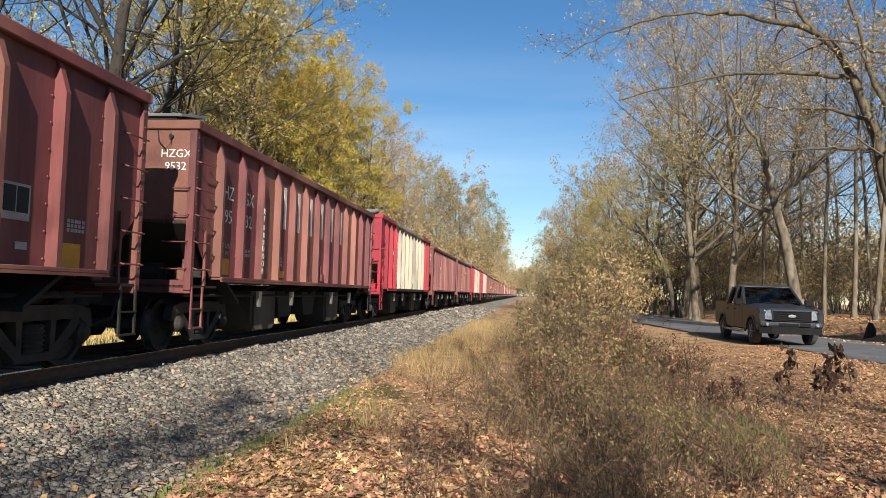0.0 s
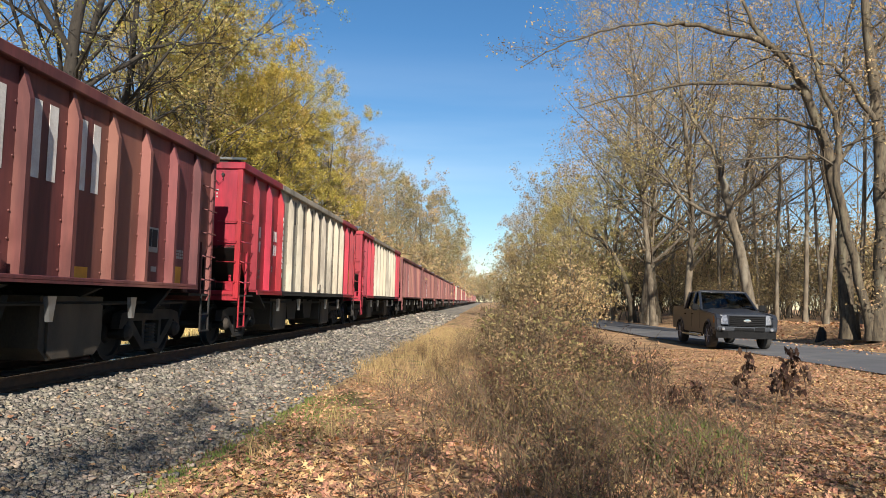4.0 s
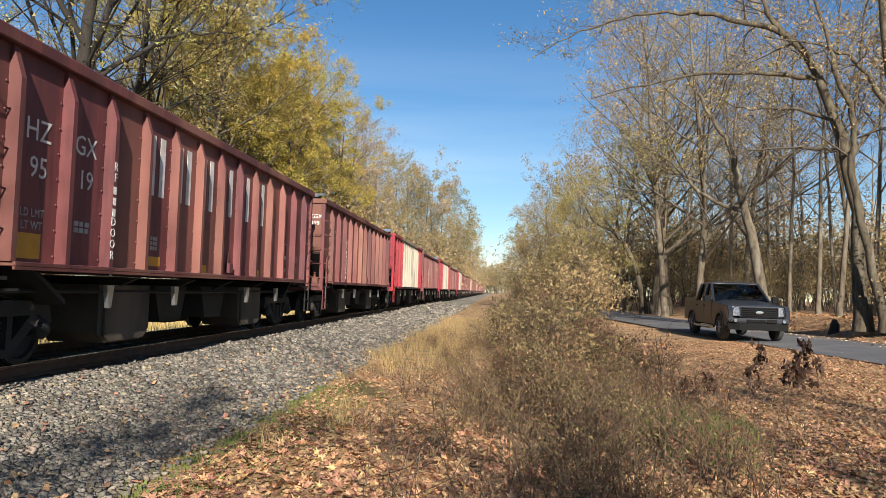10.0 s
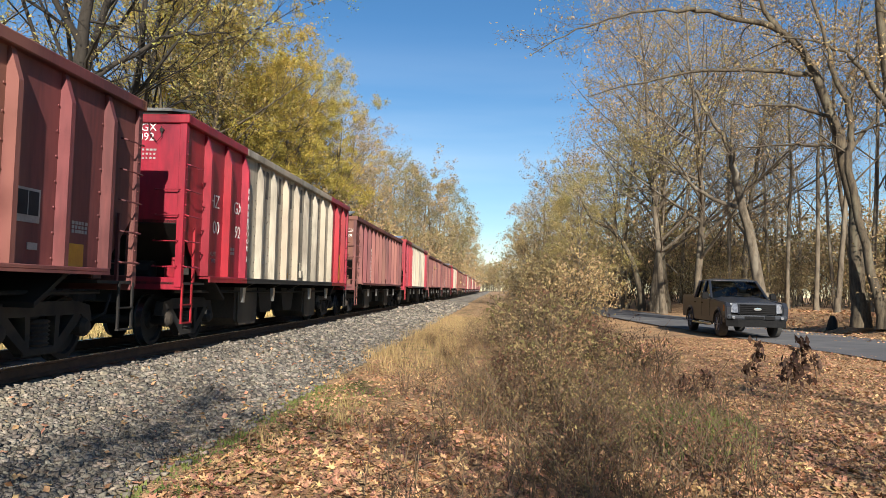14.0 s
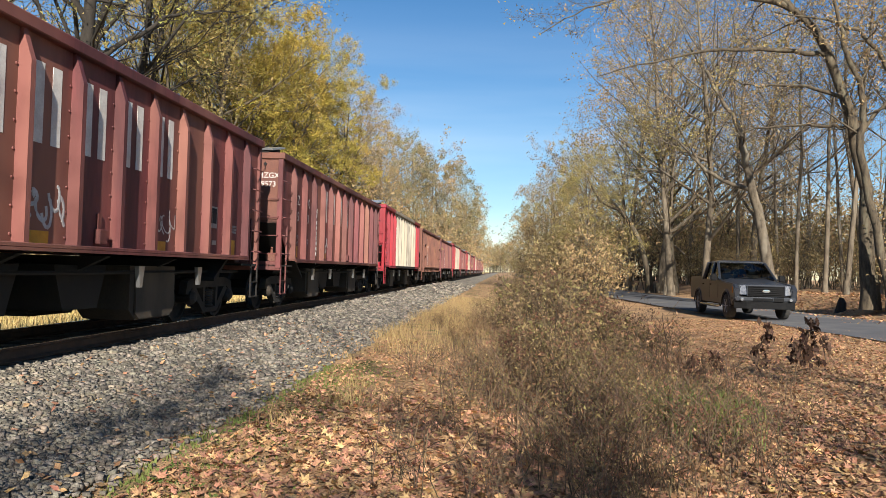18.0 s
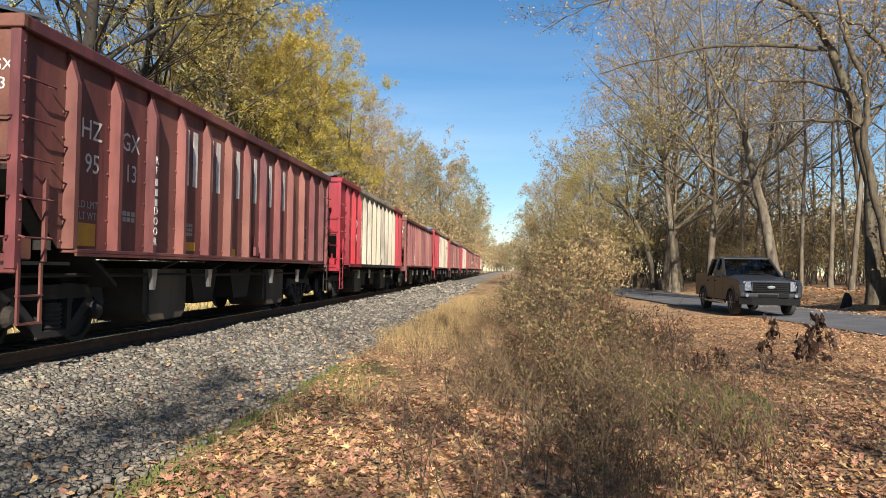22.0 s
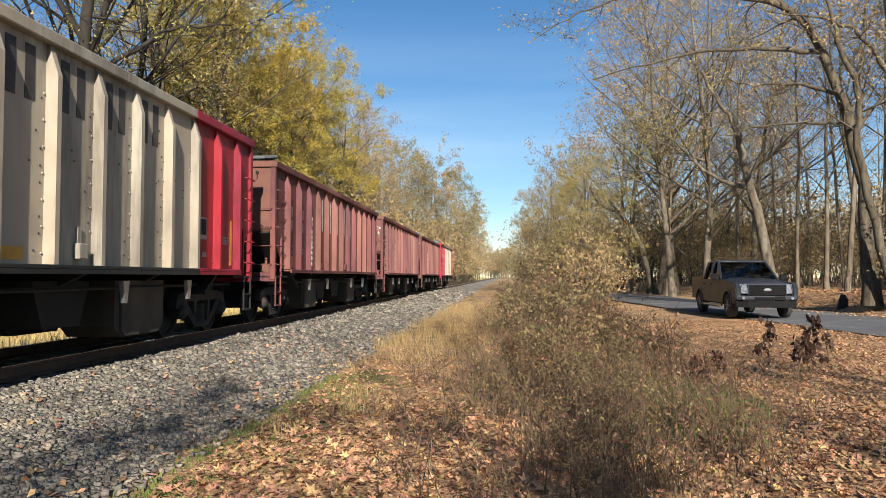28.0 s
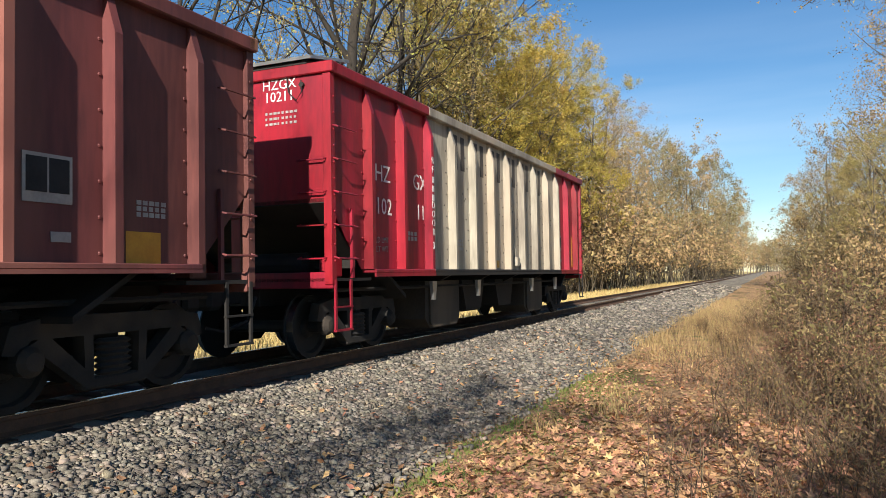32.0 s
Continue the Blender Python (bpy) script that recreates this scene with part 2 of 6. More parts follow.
CHUTE = material("dusty_chute_steel", (0.060, 0.046, 0.034, 1), (0.030, 0.024, 0.018, 1), rough=0.85, scale=2.5, fine=40, bump=0.2, stretch=(1, 1, 0.5), third=(0.10, 0.075, 0.05, 1))
TREAD = material("polished_wheel_steel", (0.30, 0.29, 0.28, 1), (0.2, 0.19, 0.18, 1), rough=0.35, metal=1.0, scale=8, fine=60, bump=0.05)
RAILTOP = material("polished_rail", (0.45, 0.44, 0.43, 1), (0.3, 0.29, 0.28, 1), rough=0.25, metal=1.0, scale=8, fine=60, bump=0.03)
RAILRUST = material("rusty_rail", (0.13, 0.065, 0.036, 1), (0.07, 0.038, 0.024, 1), rough=0.85, scale=6, fine=60, bump=0.2)
TIE = material("weathered_tie", (0.085, 0.068, 0.055, 1), (0.05, 0.04, 0.034, 1), rough=0.9, scale=4, fine=40, bump=0.4, stretch=(0.3, 3, 3), per_object=0.15)
LETTER = material("faded_white_lettering", (0.66, 0.64, 0.60, 1), (0.50, 0.46, 0.43, 1), rough=0.7, scale=5, fine=40, bump=0.0)
WHITE = material("white_lettering", (0.75, 0.73, 0.70, 1), (0.6, 0.57, 0.54, 1), rough=0.6, scale=6, fine=40, bump=0.0)
BLACKL = material("black_lettering", (0.022, 0.020, 0.022, 1), (0.05, 0.045, 0.042, 1), rough=0.6, scale=5, fine=40, bump=0.0)
YELLOWP = material("yellow_decal", (0.60, 0.30, 0.025, 1), (0.48, 0.22, 0.02, 1), rough=0.55, scale=6, fine=40, bump=0.0)
GREYPL = material("grey_plate", (0.35, 0.34, 0.32, 1), (0.25, 0.24, 0.23, 1), rough=0.6, scale=6, fine=40, bump=0.0)
DARKPL = material("dark_decal", (0.012, 0.014, 0.015, 1), (0.022, 0.024, 0.025, 1), rough=0.85, scale=6, fine=40, bump=0.0)
# cells paled to grey-blue: reflected sky put into the base colour
PANELS = material("solar_panel", (0.22, 0.235, 0.26, 1), (0.30, 0.315, 0.34, 1), rough=0.18, scale=6, fine=40, bump=0.0, spec=0.8)
ALU = material("aluminium", (0.55, 0.55, 0.55, 1), (0.42, 0.42, 0.42, 1), rough=0.4, metal=0.9, scale=6, fine=40, bump=0.02)
BARK = material("grey_bark", (0.175, 0.140, 0.098, 1), (0.065, 0.051, 0.036, 1), rough=0.95, scale=3, fine=22, bump=0.6, stretch=(2, 2, 0.5), depth=0.03, third=(0.21, 0.18, 0.135, 1))
TWIGBARK = material("pale_bark", (0.26, 0.21, 0.15, 1), (0.11, 0.088, 0.062, 1), rough=0.95, scale=3, fine=22, bump=0.6, stretch=(2, 2, 0.5), depth=0.03, third=(0.29, 0.25, 0.19, 1))
OAKBARK = material("oak_bark", (0.112, 0.086, 0.054, 1), (0.040, 0.031, 0.022, 1), rough=0.95, scale=6, fine=22, bump=0.6, stretch=(2, 2, 0.5), depth=0.03, third=(0.125, 0.108, 0.072, 1))
# dark bark, lowered further: the shade on the far-side trunks is in the colour
DARKBARK = material("dark_bark", (0.036, 0.029, 0.022, 1), (0.016, 0.013, 0.010, 1), rough=0.95, scale=3, fine=22, bump=0.6, stretch=(2, 2, 0.5), depth=0.03)
LEAFY = material("yellow_green_leaves", (0.46, 0.335, 0.058, 1), (0.31, 0.26, 0.055, 1), rough=0.7, scale=0.35, fine=9, bump=0, island=0.35, third=(0.42, 0.28, 0.07, 1), trans=0.3, mixup=0.7)
LEAFD = material("dark_olive_leaves", (0.32, 0.30, 0.07, 1), (0.20, 0.20, 0.055, 1), rough=0.7, scale=0.3, fine=9, bump=0, island=0.45, third=(0.30, 0.24, 0.06, 1), trans=0.3, mixup=0.7)
LEAFO = material("olive_leaves", (0.34, 0.295, 0.10, 1), (0.42, 0.325, 0.125, 1), rough=0.7, scale=0.3, fine=9, bump=0, island=0.35, third=(0.46, 0.31, 0.13, 1), trans=0.42, mixup=0.7)
LEAFG = material("greyed_olive_leaves", (0.215, 0.19, 0.088, 1), (0.28, 0.22, 0.105, 1), rough=0.75, scale=0.3, fine=9, bump=0, island=0.4, third=(0.21, 0.205, 0.085, 1), trans=0.35, mixup=0.7)
LEAFT = material("withered_undergrowth_leaves", (0.23, 0.18, 0.08, 1), (0.30, 0.215, 0.10, 1), rough=0.8, scale=0.3, fine=9, bump=0, island=0.45, third=(0.17, 0.155, 0.06, 1), trans=0.3, mixup=0.7)
LEAFB = material("russet_leaves", (0.40, 0.27, 0.13, 1), (0.31, 0.225, 0.11, 1), rough=0.8, scale=0.3, fine=9, bump=0, island=0.35, third=(0.33, 0.27, 0.10, 1), trans=0.3, mixup=0.7)


# ---- ground ----
TRACK_X, RAIL_Z, GAUGE = -6.6, EYE - 1.073, 1.505


def smooth(a, b, x):
    u = min(1.0, max(0.0, (x - a) / (b - a)))
    return u * u * (3 - 2 * u)


def ground_z(x, y):
    """Height of the soil: verge, ballast bed, road and the bank of the wood."""
    z = 0.0
    z += 0.10 * smooth(0.5, -2.6, x) + 0.20 * smooth(1.5, 8.0, x)
    z += 0.70 * smooth(12.9, 15.5, x)
    z += 0.05 * noise.noise((x * 0.35, y * 0.35, 0.0)) * (1 - smooth(6.5, 7.5, x) * (1 - smooth(13, 14, x)))
    bed = 0.08 * smooth(-3.2, -5.0, x) * smooth(-11.0, -8.6, x) - 0.05 * smooth(-2.5, -3.0, x) * smooth(-10.0, -9.4, x)
    z += bed
    z += 0.02 * noise.noise((x * 1.3, y * 1.3, 4.0)) * smooth(-5.0, -2.5, x)
    return z


def road_x(y):
    """The lane's middle."""
    return 13.1 - 0.095 * min(y, 34.0) - 0.06 * max(0.0, min(y, 70.0) - 34.0) + (0.0008 * (y * y) if y < 0 else 0)


ROAD_HALF = 2.65


def ground_material():
    m = bpy.data.materials.new("leafy_ground")
    m.use_nodes = True
    t = m.node_tree
    b = t.nodes["Principled BSDF"]
    N, L = t.nodes.new, t.links.new
    tc = N("ShaderNodeTexCoord")

    def nz(scale, detail=5.0):
        n = N("ShaderNodeTexNoise")
        n.inputs["Scale"].default_value, n.inputs["Detail"].default_value = scale, detail
        L(tc.outputs["Object"], n.inputs["Vector"])
        return n.outputs[0]

    def ramp(src, lo, hi):
        r = N("ShaderNodeMapRange")
        r.interpolation_type = "SMOOTHSTEP"
        r.inputs["From Min"].default_value, r.inputs["From Max"].default_value = lo, hi
        L(src, r.inputs["Value"])
        return r.outputs[0]

    def mixc(f, a, c):
        x = N("ShaderNodeMixRGB")
        L(f, x.inputs[0])
        for i, v in ((1, a), (2, c)):
            if isinstance(v, tuple):
                x.inputs[i].default_value = v
            else:
                L(v, x.inputs[i])
        return x.outputs[0]

    vor = N("ShaderNodeTexVoronoi")
    vor.inputs["Scale"].default_value = 20.0
    L(tc.outputs["Object"], vor.inputs["Vector"])
    sep = N("ShaderNodeSeparateColor")
    L(vor.outputs["Color"], sep.inputs[0])
    leaf = mixc(sep.outputs[0], (0.27, 0.165, 0.095, 1), (0.55, 0.345, 0.175, 1))
    leaf = mixc(ramp(nz(0.9), 0.45, 0.7), leaf, (0.20, 0.125, 0.075, 1))
    straw = mixc(nz(6.0), (0.36, 0.27, 0.12, 1), (0.26, 0.19, 0.085, 1))
    xyz = N("ShaderNodeSeparateXYZ")
    L(tc.outputs["Object"], xyz.inputs[0])
    wob = N("ShaderNodeMath")
    wob.operation = "MULTIPLY_ADD"
    L(nz(0.8), wob.inputs[0])
    wob.inputs[1].default_value = 1.6
    L(xyz.outputs[0], wob.inputs[2])
    # straw grows beyond the track and along its edge
    far = mixc(ramp(wob.outputs[0], -1.4, -2.2), leaf, mixc(ramp(nz(0.5), 0.35, 0.6), straw, leaf))
    far = mixc(ramp(wob.outputs[0], -7.5, -8.5), far, mixc(nz(3.0), (0.58, 0.45, 0.20, 1), (0.42, 0.31, 0.12, 1)))
    grass = mixc(ramp(nz(1.7), 0.50, 0.68), far, (0.085, 0.105, 0.028, 1))
    edge = N("ShaderNodeMath")
    edge.operation = "ABSOLUTE"
    off = N("ShaderNodeMath")
    off.operation = "ADD"
    off.inputs[1].default_value = 1.1
    L(wob.outputs[0], off.inputs[0])
    L(off.outputs[0], edge.inputs[0])
    final = mixc(ramp(edge.outputs[0], 0.9, 0.2), far, grass)
    L(final, b.inputs["Base Color"])
    b.inputs["Roughness"].default_value = 0.95
    b.inputs["Specular IOR Level"].default_value = 0.2
    bp = N("ShaderNodeBump")
    bp.inputs["Strength"].default_value, bp.inputs["Distance"].default_value = 0.7, 0.03
    hsum = N("ShaderNodeMath")
    hsum.operation = "ADD"
    L(vor.outputs["Distance"], hsum.inputs[0])
    L(nz(30.0), hsum.inputs[1])
    L(hsum.outputs[0], bp.inputs["Height"])
    L(bp.outputs[0], b.inputs["Normal"])
    return m


def axis_steps(parts):
    out = []
    for a, b, s in parts:
        n = max(1, round((b - a) / s))
        out += [a + (b - a) * k / n for k in range(n)]
    return out + [parts[-1][1]]


def sheet(name, xs, ys, fz, mat, x_of=None):
    verts = [((x_of(x, y) if x_of else x), y, 0.0) for y in ys for x in xs]
    verts = [(x, y, fz(x, y)) for x, y, _ in verts]
    n = len(xs)
    faces = [(j * n + i, j * n + i + 1, (j + 1) * n + i + 1, (j + 1) * n + i) for j in range(len(ys) - 1) for i in range(n - 1)]
    ob = new(name, raw_mesh(name, verts, faces, mat, smooth=True))
    return ob


GROUND = ground_material()
tagged(sheet("ground", axis_steps(((-900, -60, 120), (-60, -14, 4), (-14, 18, 0.4), (18, 60, 4), (60, 900, 120))),
             axis_steps(((-600, -40, 40), (-40, -4, 2), (-4, 40, 0.5), (40, 120, 3), (120, 1500, 60))), ground_z, GROUND),
       "leaf-strewn woodland verge with straw grass and bare soil", "ground", kind="structure")

ASPHALT = material("worn_asphalt", (0.105, 0.105, 0.110, 1), (0.075, 0.075, 0.080, 1), rough=0.9, scale=1.2, fine=90, bump=0.3, depth=0.006, third=(0.14, 0.138, 0.135, 1))
road_ys = axis_steps(((-60, -6, 6), (-6, 60, 1.5), (60, 400, 10)))
tagged(sheet("road", (-1, -0.8, 0, 0.8, 1), road_ys, lambda x, y: ground_z(8.5, y) * 0 + 0.235 + 0.03 * (1 - abs((x - road_x(y)) / ROAD_HALF)), ASPHALT, lambda u, y: road_x(y) + u * (ROAD_HALF + 0.12 * noise.noise((u * 3, y * 0.4, 2)))),
       "narrow grey asphalt lane with leaves along its edges", "road", kind="structure")

# ballast bed as a body of its own, with a rounded shoulder
BALLAST = material("grey_ballast", (0.24, 0.21, 0.162, 1), (0.10, 0.086, 0.07, 1), rough=0.95, scale=1.2, fine=26, bump=1.0, depth=0.04, third=(0.33, 0.29, 0.225, 1))


def ballast_z(x, y):
    """Top of the stones."""
    if x > TRACK_X:
        prof = 0.335 - 0.05 * smooth(-5.2, -4.9, x) - 0.20 * smooth(-5.0, -2.75, x)
    else:
        prof = 0.335 - 0.30 * smooth(-8.0, -9.6, x)
    return prof + 0.035 * noise.noise((x * 0.9, y * 0.5, 1.0)) + 0.012 * noise.noise((x * 4, y * 4, 3.0))


def bed_edge(x, y):
    if x > -3.4:
        return x + 0.35 * noise.noise((0.0, y * 0.35, 7.0)) + 0.15 * noise.noise((0.0, y * 1.5, 9.0))
    return x


bed_x = axis_steps(((-9.8, -8.0, 0.3), (-8.0, -5.2, 0.35), (-5.2, -2.55, 0.12)))
tagged(sheet("ballast_bed", bed_x, axis_steps(((-520, -60, 46), (-60, -2, 4), (-2, 30, 0.16), (30, 80, 1.0), (80, 900, 20))), lambda x, y: ballast_z(x, y) if x < -2.95 else ballast_z(x, y) - 0.25 * smooth(-2.95, -2.4, x), BALLAST, bed_edge),
       "grey crushed-stone ballast bed under the railway track", "ballast", kind="structure")

# loose stones on the shoulder that faces the camera
rng = np.random.default_rng(5)
STONE = material("grey_crushed_stone", (0.235, 0.208, 0.170, 1), (0.088, 0.078, 0.065, 1), rough=0.95, scale=9, fine=70, bump=0.35, island=0.5, third=(0.26, 0.21, 0.155, 1))
stone_v, stone_f = [], []
base = np.array([(x, y, z) for x in (-1, 1) for y in (-1, 1) for z in (-1, 1)], dtype=float)
quads = np.array([(0, 1, 3, 2), (4, 6, 7, 5), (0, 4, 5, 1), (2, 3, 7, 6), (0, 2, 6, 4), (1, 5, 7, 3)])
count = 0
for y0, y1, x0, x1, gap in ((2.8, 9.0, -5.5, -2.35, 0.042), (9.0, 15.0, -5.5, -2.5, 0.052), (15.0, 26.0, -5.5, -2.6, 0.075), (26.0, 42.0, -5.5, -2.6, 0.115), (42.0, 75.0, -5.5, -2.6, 0.19)):
    for gx in np.arange(x0, x1, gap):
        for gy in np.arange(y0, y1, gap):
            x, y = gx + rng.uniform(-0.5, 0.5) * gap, gy + rng.uniform(-0.5, 0.5) * gap
            if x > -2.85 and rng.random() < smooth(-2.9, -2.4, x) + 0.3 * noise.noise((0.0, y * 0.5, 7.0)):
                continue
            s = gap * rng.choice((0.36, 0.45, 0.55, 0.75)) * rng.uniform(0.85, 1.15)
            p = base * rng.uniform(0.55, 1.15, (8, 3)) * (s, s * rng.uniform(0.6, 0.95), s * rng.uniform(0.45, 0.8))
            a, b2 = rng.uniform(0, 6.28), rng.uniform(-0.5, 0.5)
            ca, sa, cb, sb = math.cos(a), math.sin(a), math.cos(b2), math.sin(b2)
            p = p @ np.array([[cb, 0, sb], [0, 1, 0], [-sb, 0, cb]]) @ np.array([[ca, -sa, 0], [sa, ca, 0], [0, 0, 1]])
            z = max(ballast_z(x, y), ground_z(x, y)) + s * rng.uniform(-0.1, 0.5)
            stone_v.append(p + (x, y, z))
            stone_f.append(quads + 8 * count)
            count += 1
stones = new("ballast_stones", raw_mesh("ballast_stones", np.concatenate(stone_v), np.concatenate(stone_f), STONE))
tagged(stones, "loose angular grey crushed stones heaped beside the rails", "stones", kind="stuff")

# ---- track ----
rail_profile = [(-0.07, 0), (0.07, 0), (0.07, 0.015), (0.012, 0.04), (0.012, 0.125), (0.037, 0.14), (0.037, 0.168), (-0.037, 0.168), (-0.037, 0.14), (-0.012, 0.125), (-0.012, 0.04), (-0.07, 0.015)]
for side in (1, -1):
    rail = new("rail")
    rail.matrix_basis = pose(TRACK_X + side * GAUGE / 2, 0, RAIL_Z - 0.175)
    tagged(rail, "rusty steel running rail with a polished head", "rail", "rails of the line", kind="structure")
    part("web", Shape().prism(rail_profile, -520, 900, "y"), RAILRUST, rail)
    part("head", Shape().box(-0.028, 0.028, -520, 900, 0.1685, 0.175), RAILTOP, rail, "polished running surface")
tie = new("sleeper")
tagged(tie, "weathered timber sleeper bedded in the ballast", "sleeper", "sleepers of the line", kind="structure")
part("timber", Shape().box(-1.3, 1.3, -0.11, 0.11, -0.17, 0.0, 0.012), TIE, tie)
for s in (1,):
    part("tie_plate", Shape().box(s * GAUGE / 2 - 0.16, s * GAUGE / 2 + 0.16, -0.09, 0.09, 0.001, 0.016), RAILRUST, tie)
tie.matrix_basis = pose(TRACK_X, -4, RAIL_Z - 0.190)
for k in range(1, 100):
    copy_thing(tie, pose(TRACK_X + random.uniform(-0.03, 0.03), -4 + 0.54 * k, RAIL_Z - 0.190, 0, 0, random.uniform(-1, 1)))


# ---- wagons ----
PITCH, HALF, WIDE = 15.25, 6.84, 1.6
SHEET_X = 1.455
RIBS = [-HALF + 0.93 + 0.988 * k for k in range(13)]


def add_bogie(wagon, yc):
    """A two-axle truck with cast side frames, springs and bearing caps."""
    bogie = part("bogie", Shape().box(-0.9, 0.9, yc - 0.2, yc + 0.2, 0.42, 0.74, 0.03), UNDER, wagon, "grimy cast-steel two-axle truck, toned darker for the shade below the wagon")
    for s in (1, -1):
        x0, x1 = (0.93, 1.07) if s > 0 else (-1.07, -0.93)
        fr = Shape()
        fr.prism([(yc - 1.12, 0.52), (yc - 1.05, 0.74), (yc - 0.72, 0.80), (yc + 0.72, 0.80), (yc + 1.05, 0.74), (yc + 1.12, 0.52), (yc + 0.98, 0.50), (yc + 0.86, 0.62), (yc - 0.86, 0.62), (yc - 0.98, 0.50)], x0, x1, "x")
        for d in (1, -1):
            fr.prism([(yc + d * 0.72, 0.66), (yc + d * 0.88, 0.58), (yc + d * 0.34, 0.17), (yc + d * 0.24, 0.24)], x0, x1, "x")
            fr.prism([(yc + d * 0.26, 0.64), (yc + d * 0.36, 0.64), (yc + d * 0.34, 0.24), (yc + d * 0.25, 0.24)], x0, x1, "x")
        fr.box(x0, x1, yc - 0.36, yc + 0.36, 0.14, 0.25, 0.02)
        frame_ob = part("side_frame", fr, CAST, bogie, "dusty cast side frame")
        sp = Shape().lathe([(0.027 * k, 0.105 if k % 2 else 0.078) for k in range(13)], (0, 0, 0.25), "z", 12)
        sp.v = [((x0 + x1) / 2 + s * 0.015 + x * 0.75, yc + y * 2.1, z) for x, y, z in sp.v]
        part("spring", sp, CAST, bogie, "nested coil springs")
        for d in (1, -1) if s > 0 else ():
            part("bearing_cap", Shape().lathe([(0, 0.13), (s * 0.10, 0.13), (s * 0.15, 0.08), (s * 0.16, 0.02)], (s * 1.0, yc + d * 0.89, 0.45), "x", 12), CAST, bogie)
    return bogie


WHEEL_R = 0.43
rim_prof = [(-0.070, WHEEL_R + 0.03), (-0.045, WHEEL_R + 0.03), (-0.038, WHEEL_R + 0.004), (0.060, WHEEL_R - 0.006), (0.062, WHEEL_R - 0.07), (0.015, WHEEL_R - 0.09), (0.0, 0.16), (0.05, 0.13), (0.07, 0.05)]


def add_axle(wagon, y):
    axle = part("wheelset", AXLE_MESH, None, wagon, at=pose(0, y, WHEEL_R))
    for s in (1, -1):
        part("wheel", WHEEL_MESHES[s], None, axle)
    return axle


def wheel_mesh(s):
    sh = Shape()
    sh.lathe([(s * a, r) for a, r in rim_prof], (s * 0.752, 0, 0), "x", 20)
    me = mesh_of("wheel", sh, UNDER)
    me.materials.append(TREAD)
    for p in me.polygons:
        r = math.hypot(p.center.y, p.center.z)
        if abs(r - (WHEEL_R - 0.001)) < 0.012 and abs(p.normal.x) < 0.4:
            p.material_index = 1
    return me


ax = Shape().tube([(-1.02, 0, 0), (1.02, 0, 0)], 0.085, 10)
AXLE_MESH = mesh_of("wheelset", ax, UNDER)
WHEEL_MESHES = {1: wheel_mesh(1), -1: wheel_mesh(-1)}


def lettering(word, size, mat, name="lettering"):
    """A mesh of standing letters, read from the +x side; its foot is at the origin."""
    cu = bpy.data.curves.new(name, "FONT")
    cu.body, cu.size, cu.align_x, cu.align_y = word, size, "CENTER", "BOTTOM"
    cu.extrude, cu.resolution_u = 0.002, 2
    ob = bpy.data.objects.new(name, cu)
    me = bpy.data.meshes.new_from_object(ob)
    bpy.data.objects.remove(ob)
    me.transform(Euler((radians(90), 0, radians(90))).to_matrix().to_4x4())
    me.materials.clear()
    me.materials.append(mat)
    return me


def add_bars(parent, y, z, width, height, rows, cols, mat, x, thin=0.62, thick=0.86):
    """Unreadable small writing: plain bars in rows."""
    sh = Shape()
    rh = height / rows
    for r in range(rows):
        cw = width / cols
        for c in range(cols):
            w = cw * random.uniform(thin, thick)
            sh.box(x, x + 0.004, y - width / 2 + c * cw, y - width / 2 + c * cw + w, z - (r + 0.75) * rh, z - r * rh)
    return tagged(part("stencil_mark", sh, mat, parent, "rows of small stencilled marks"), kind="stuff")


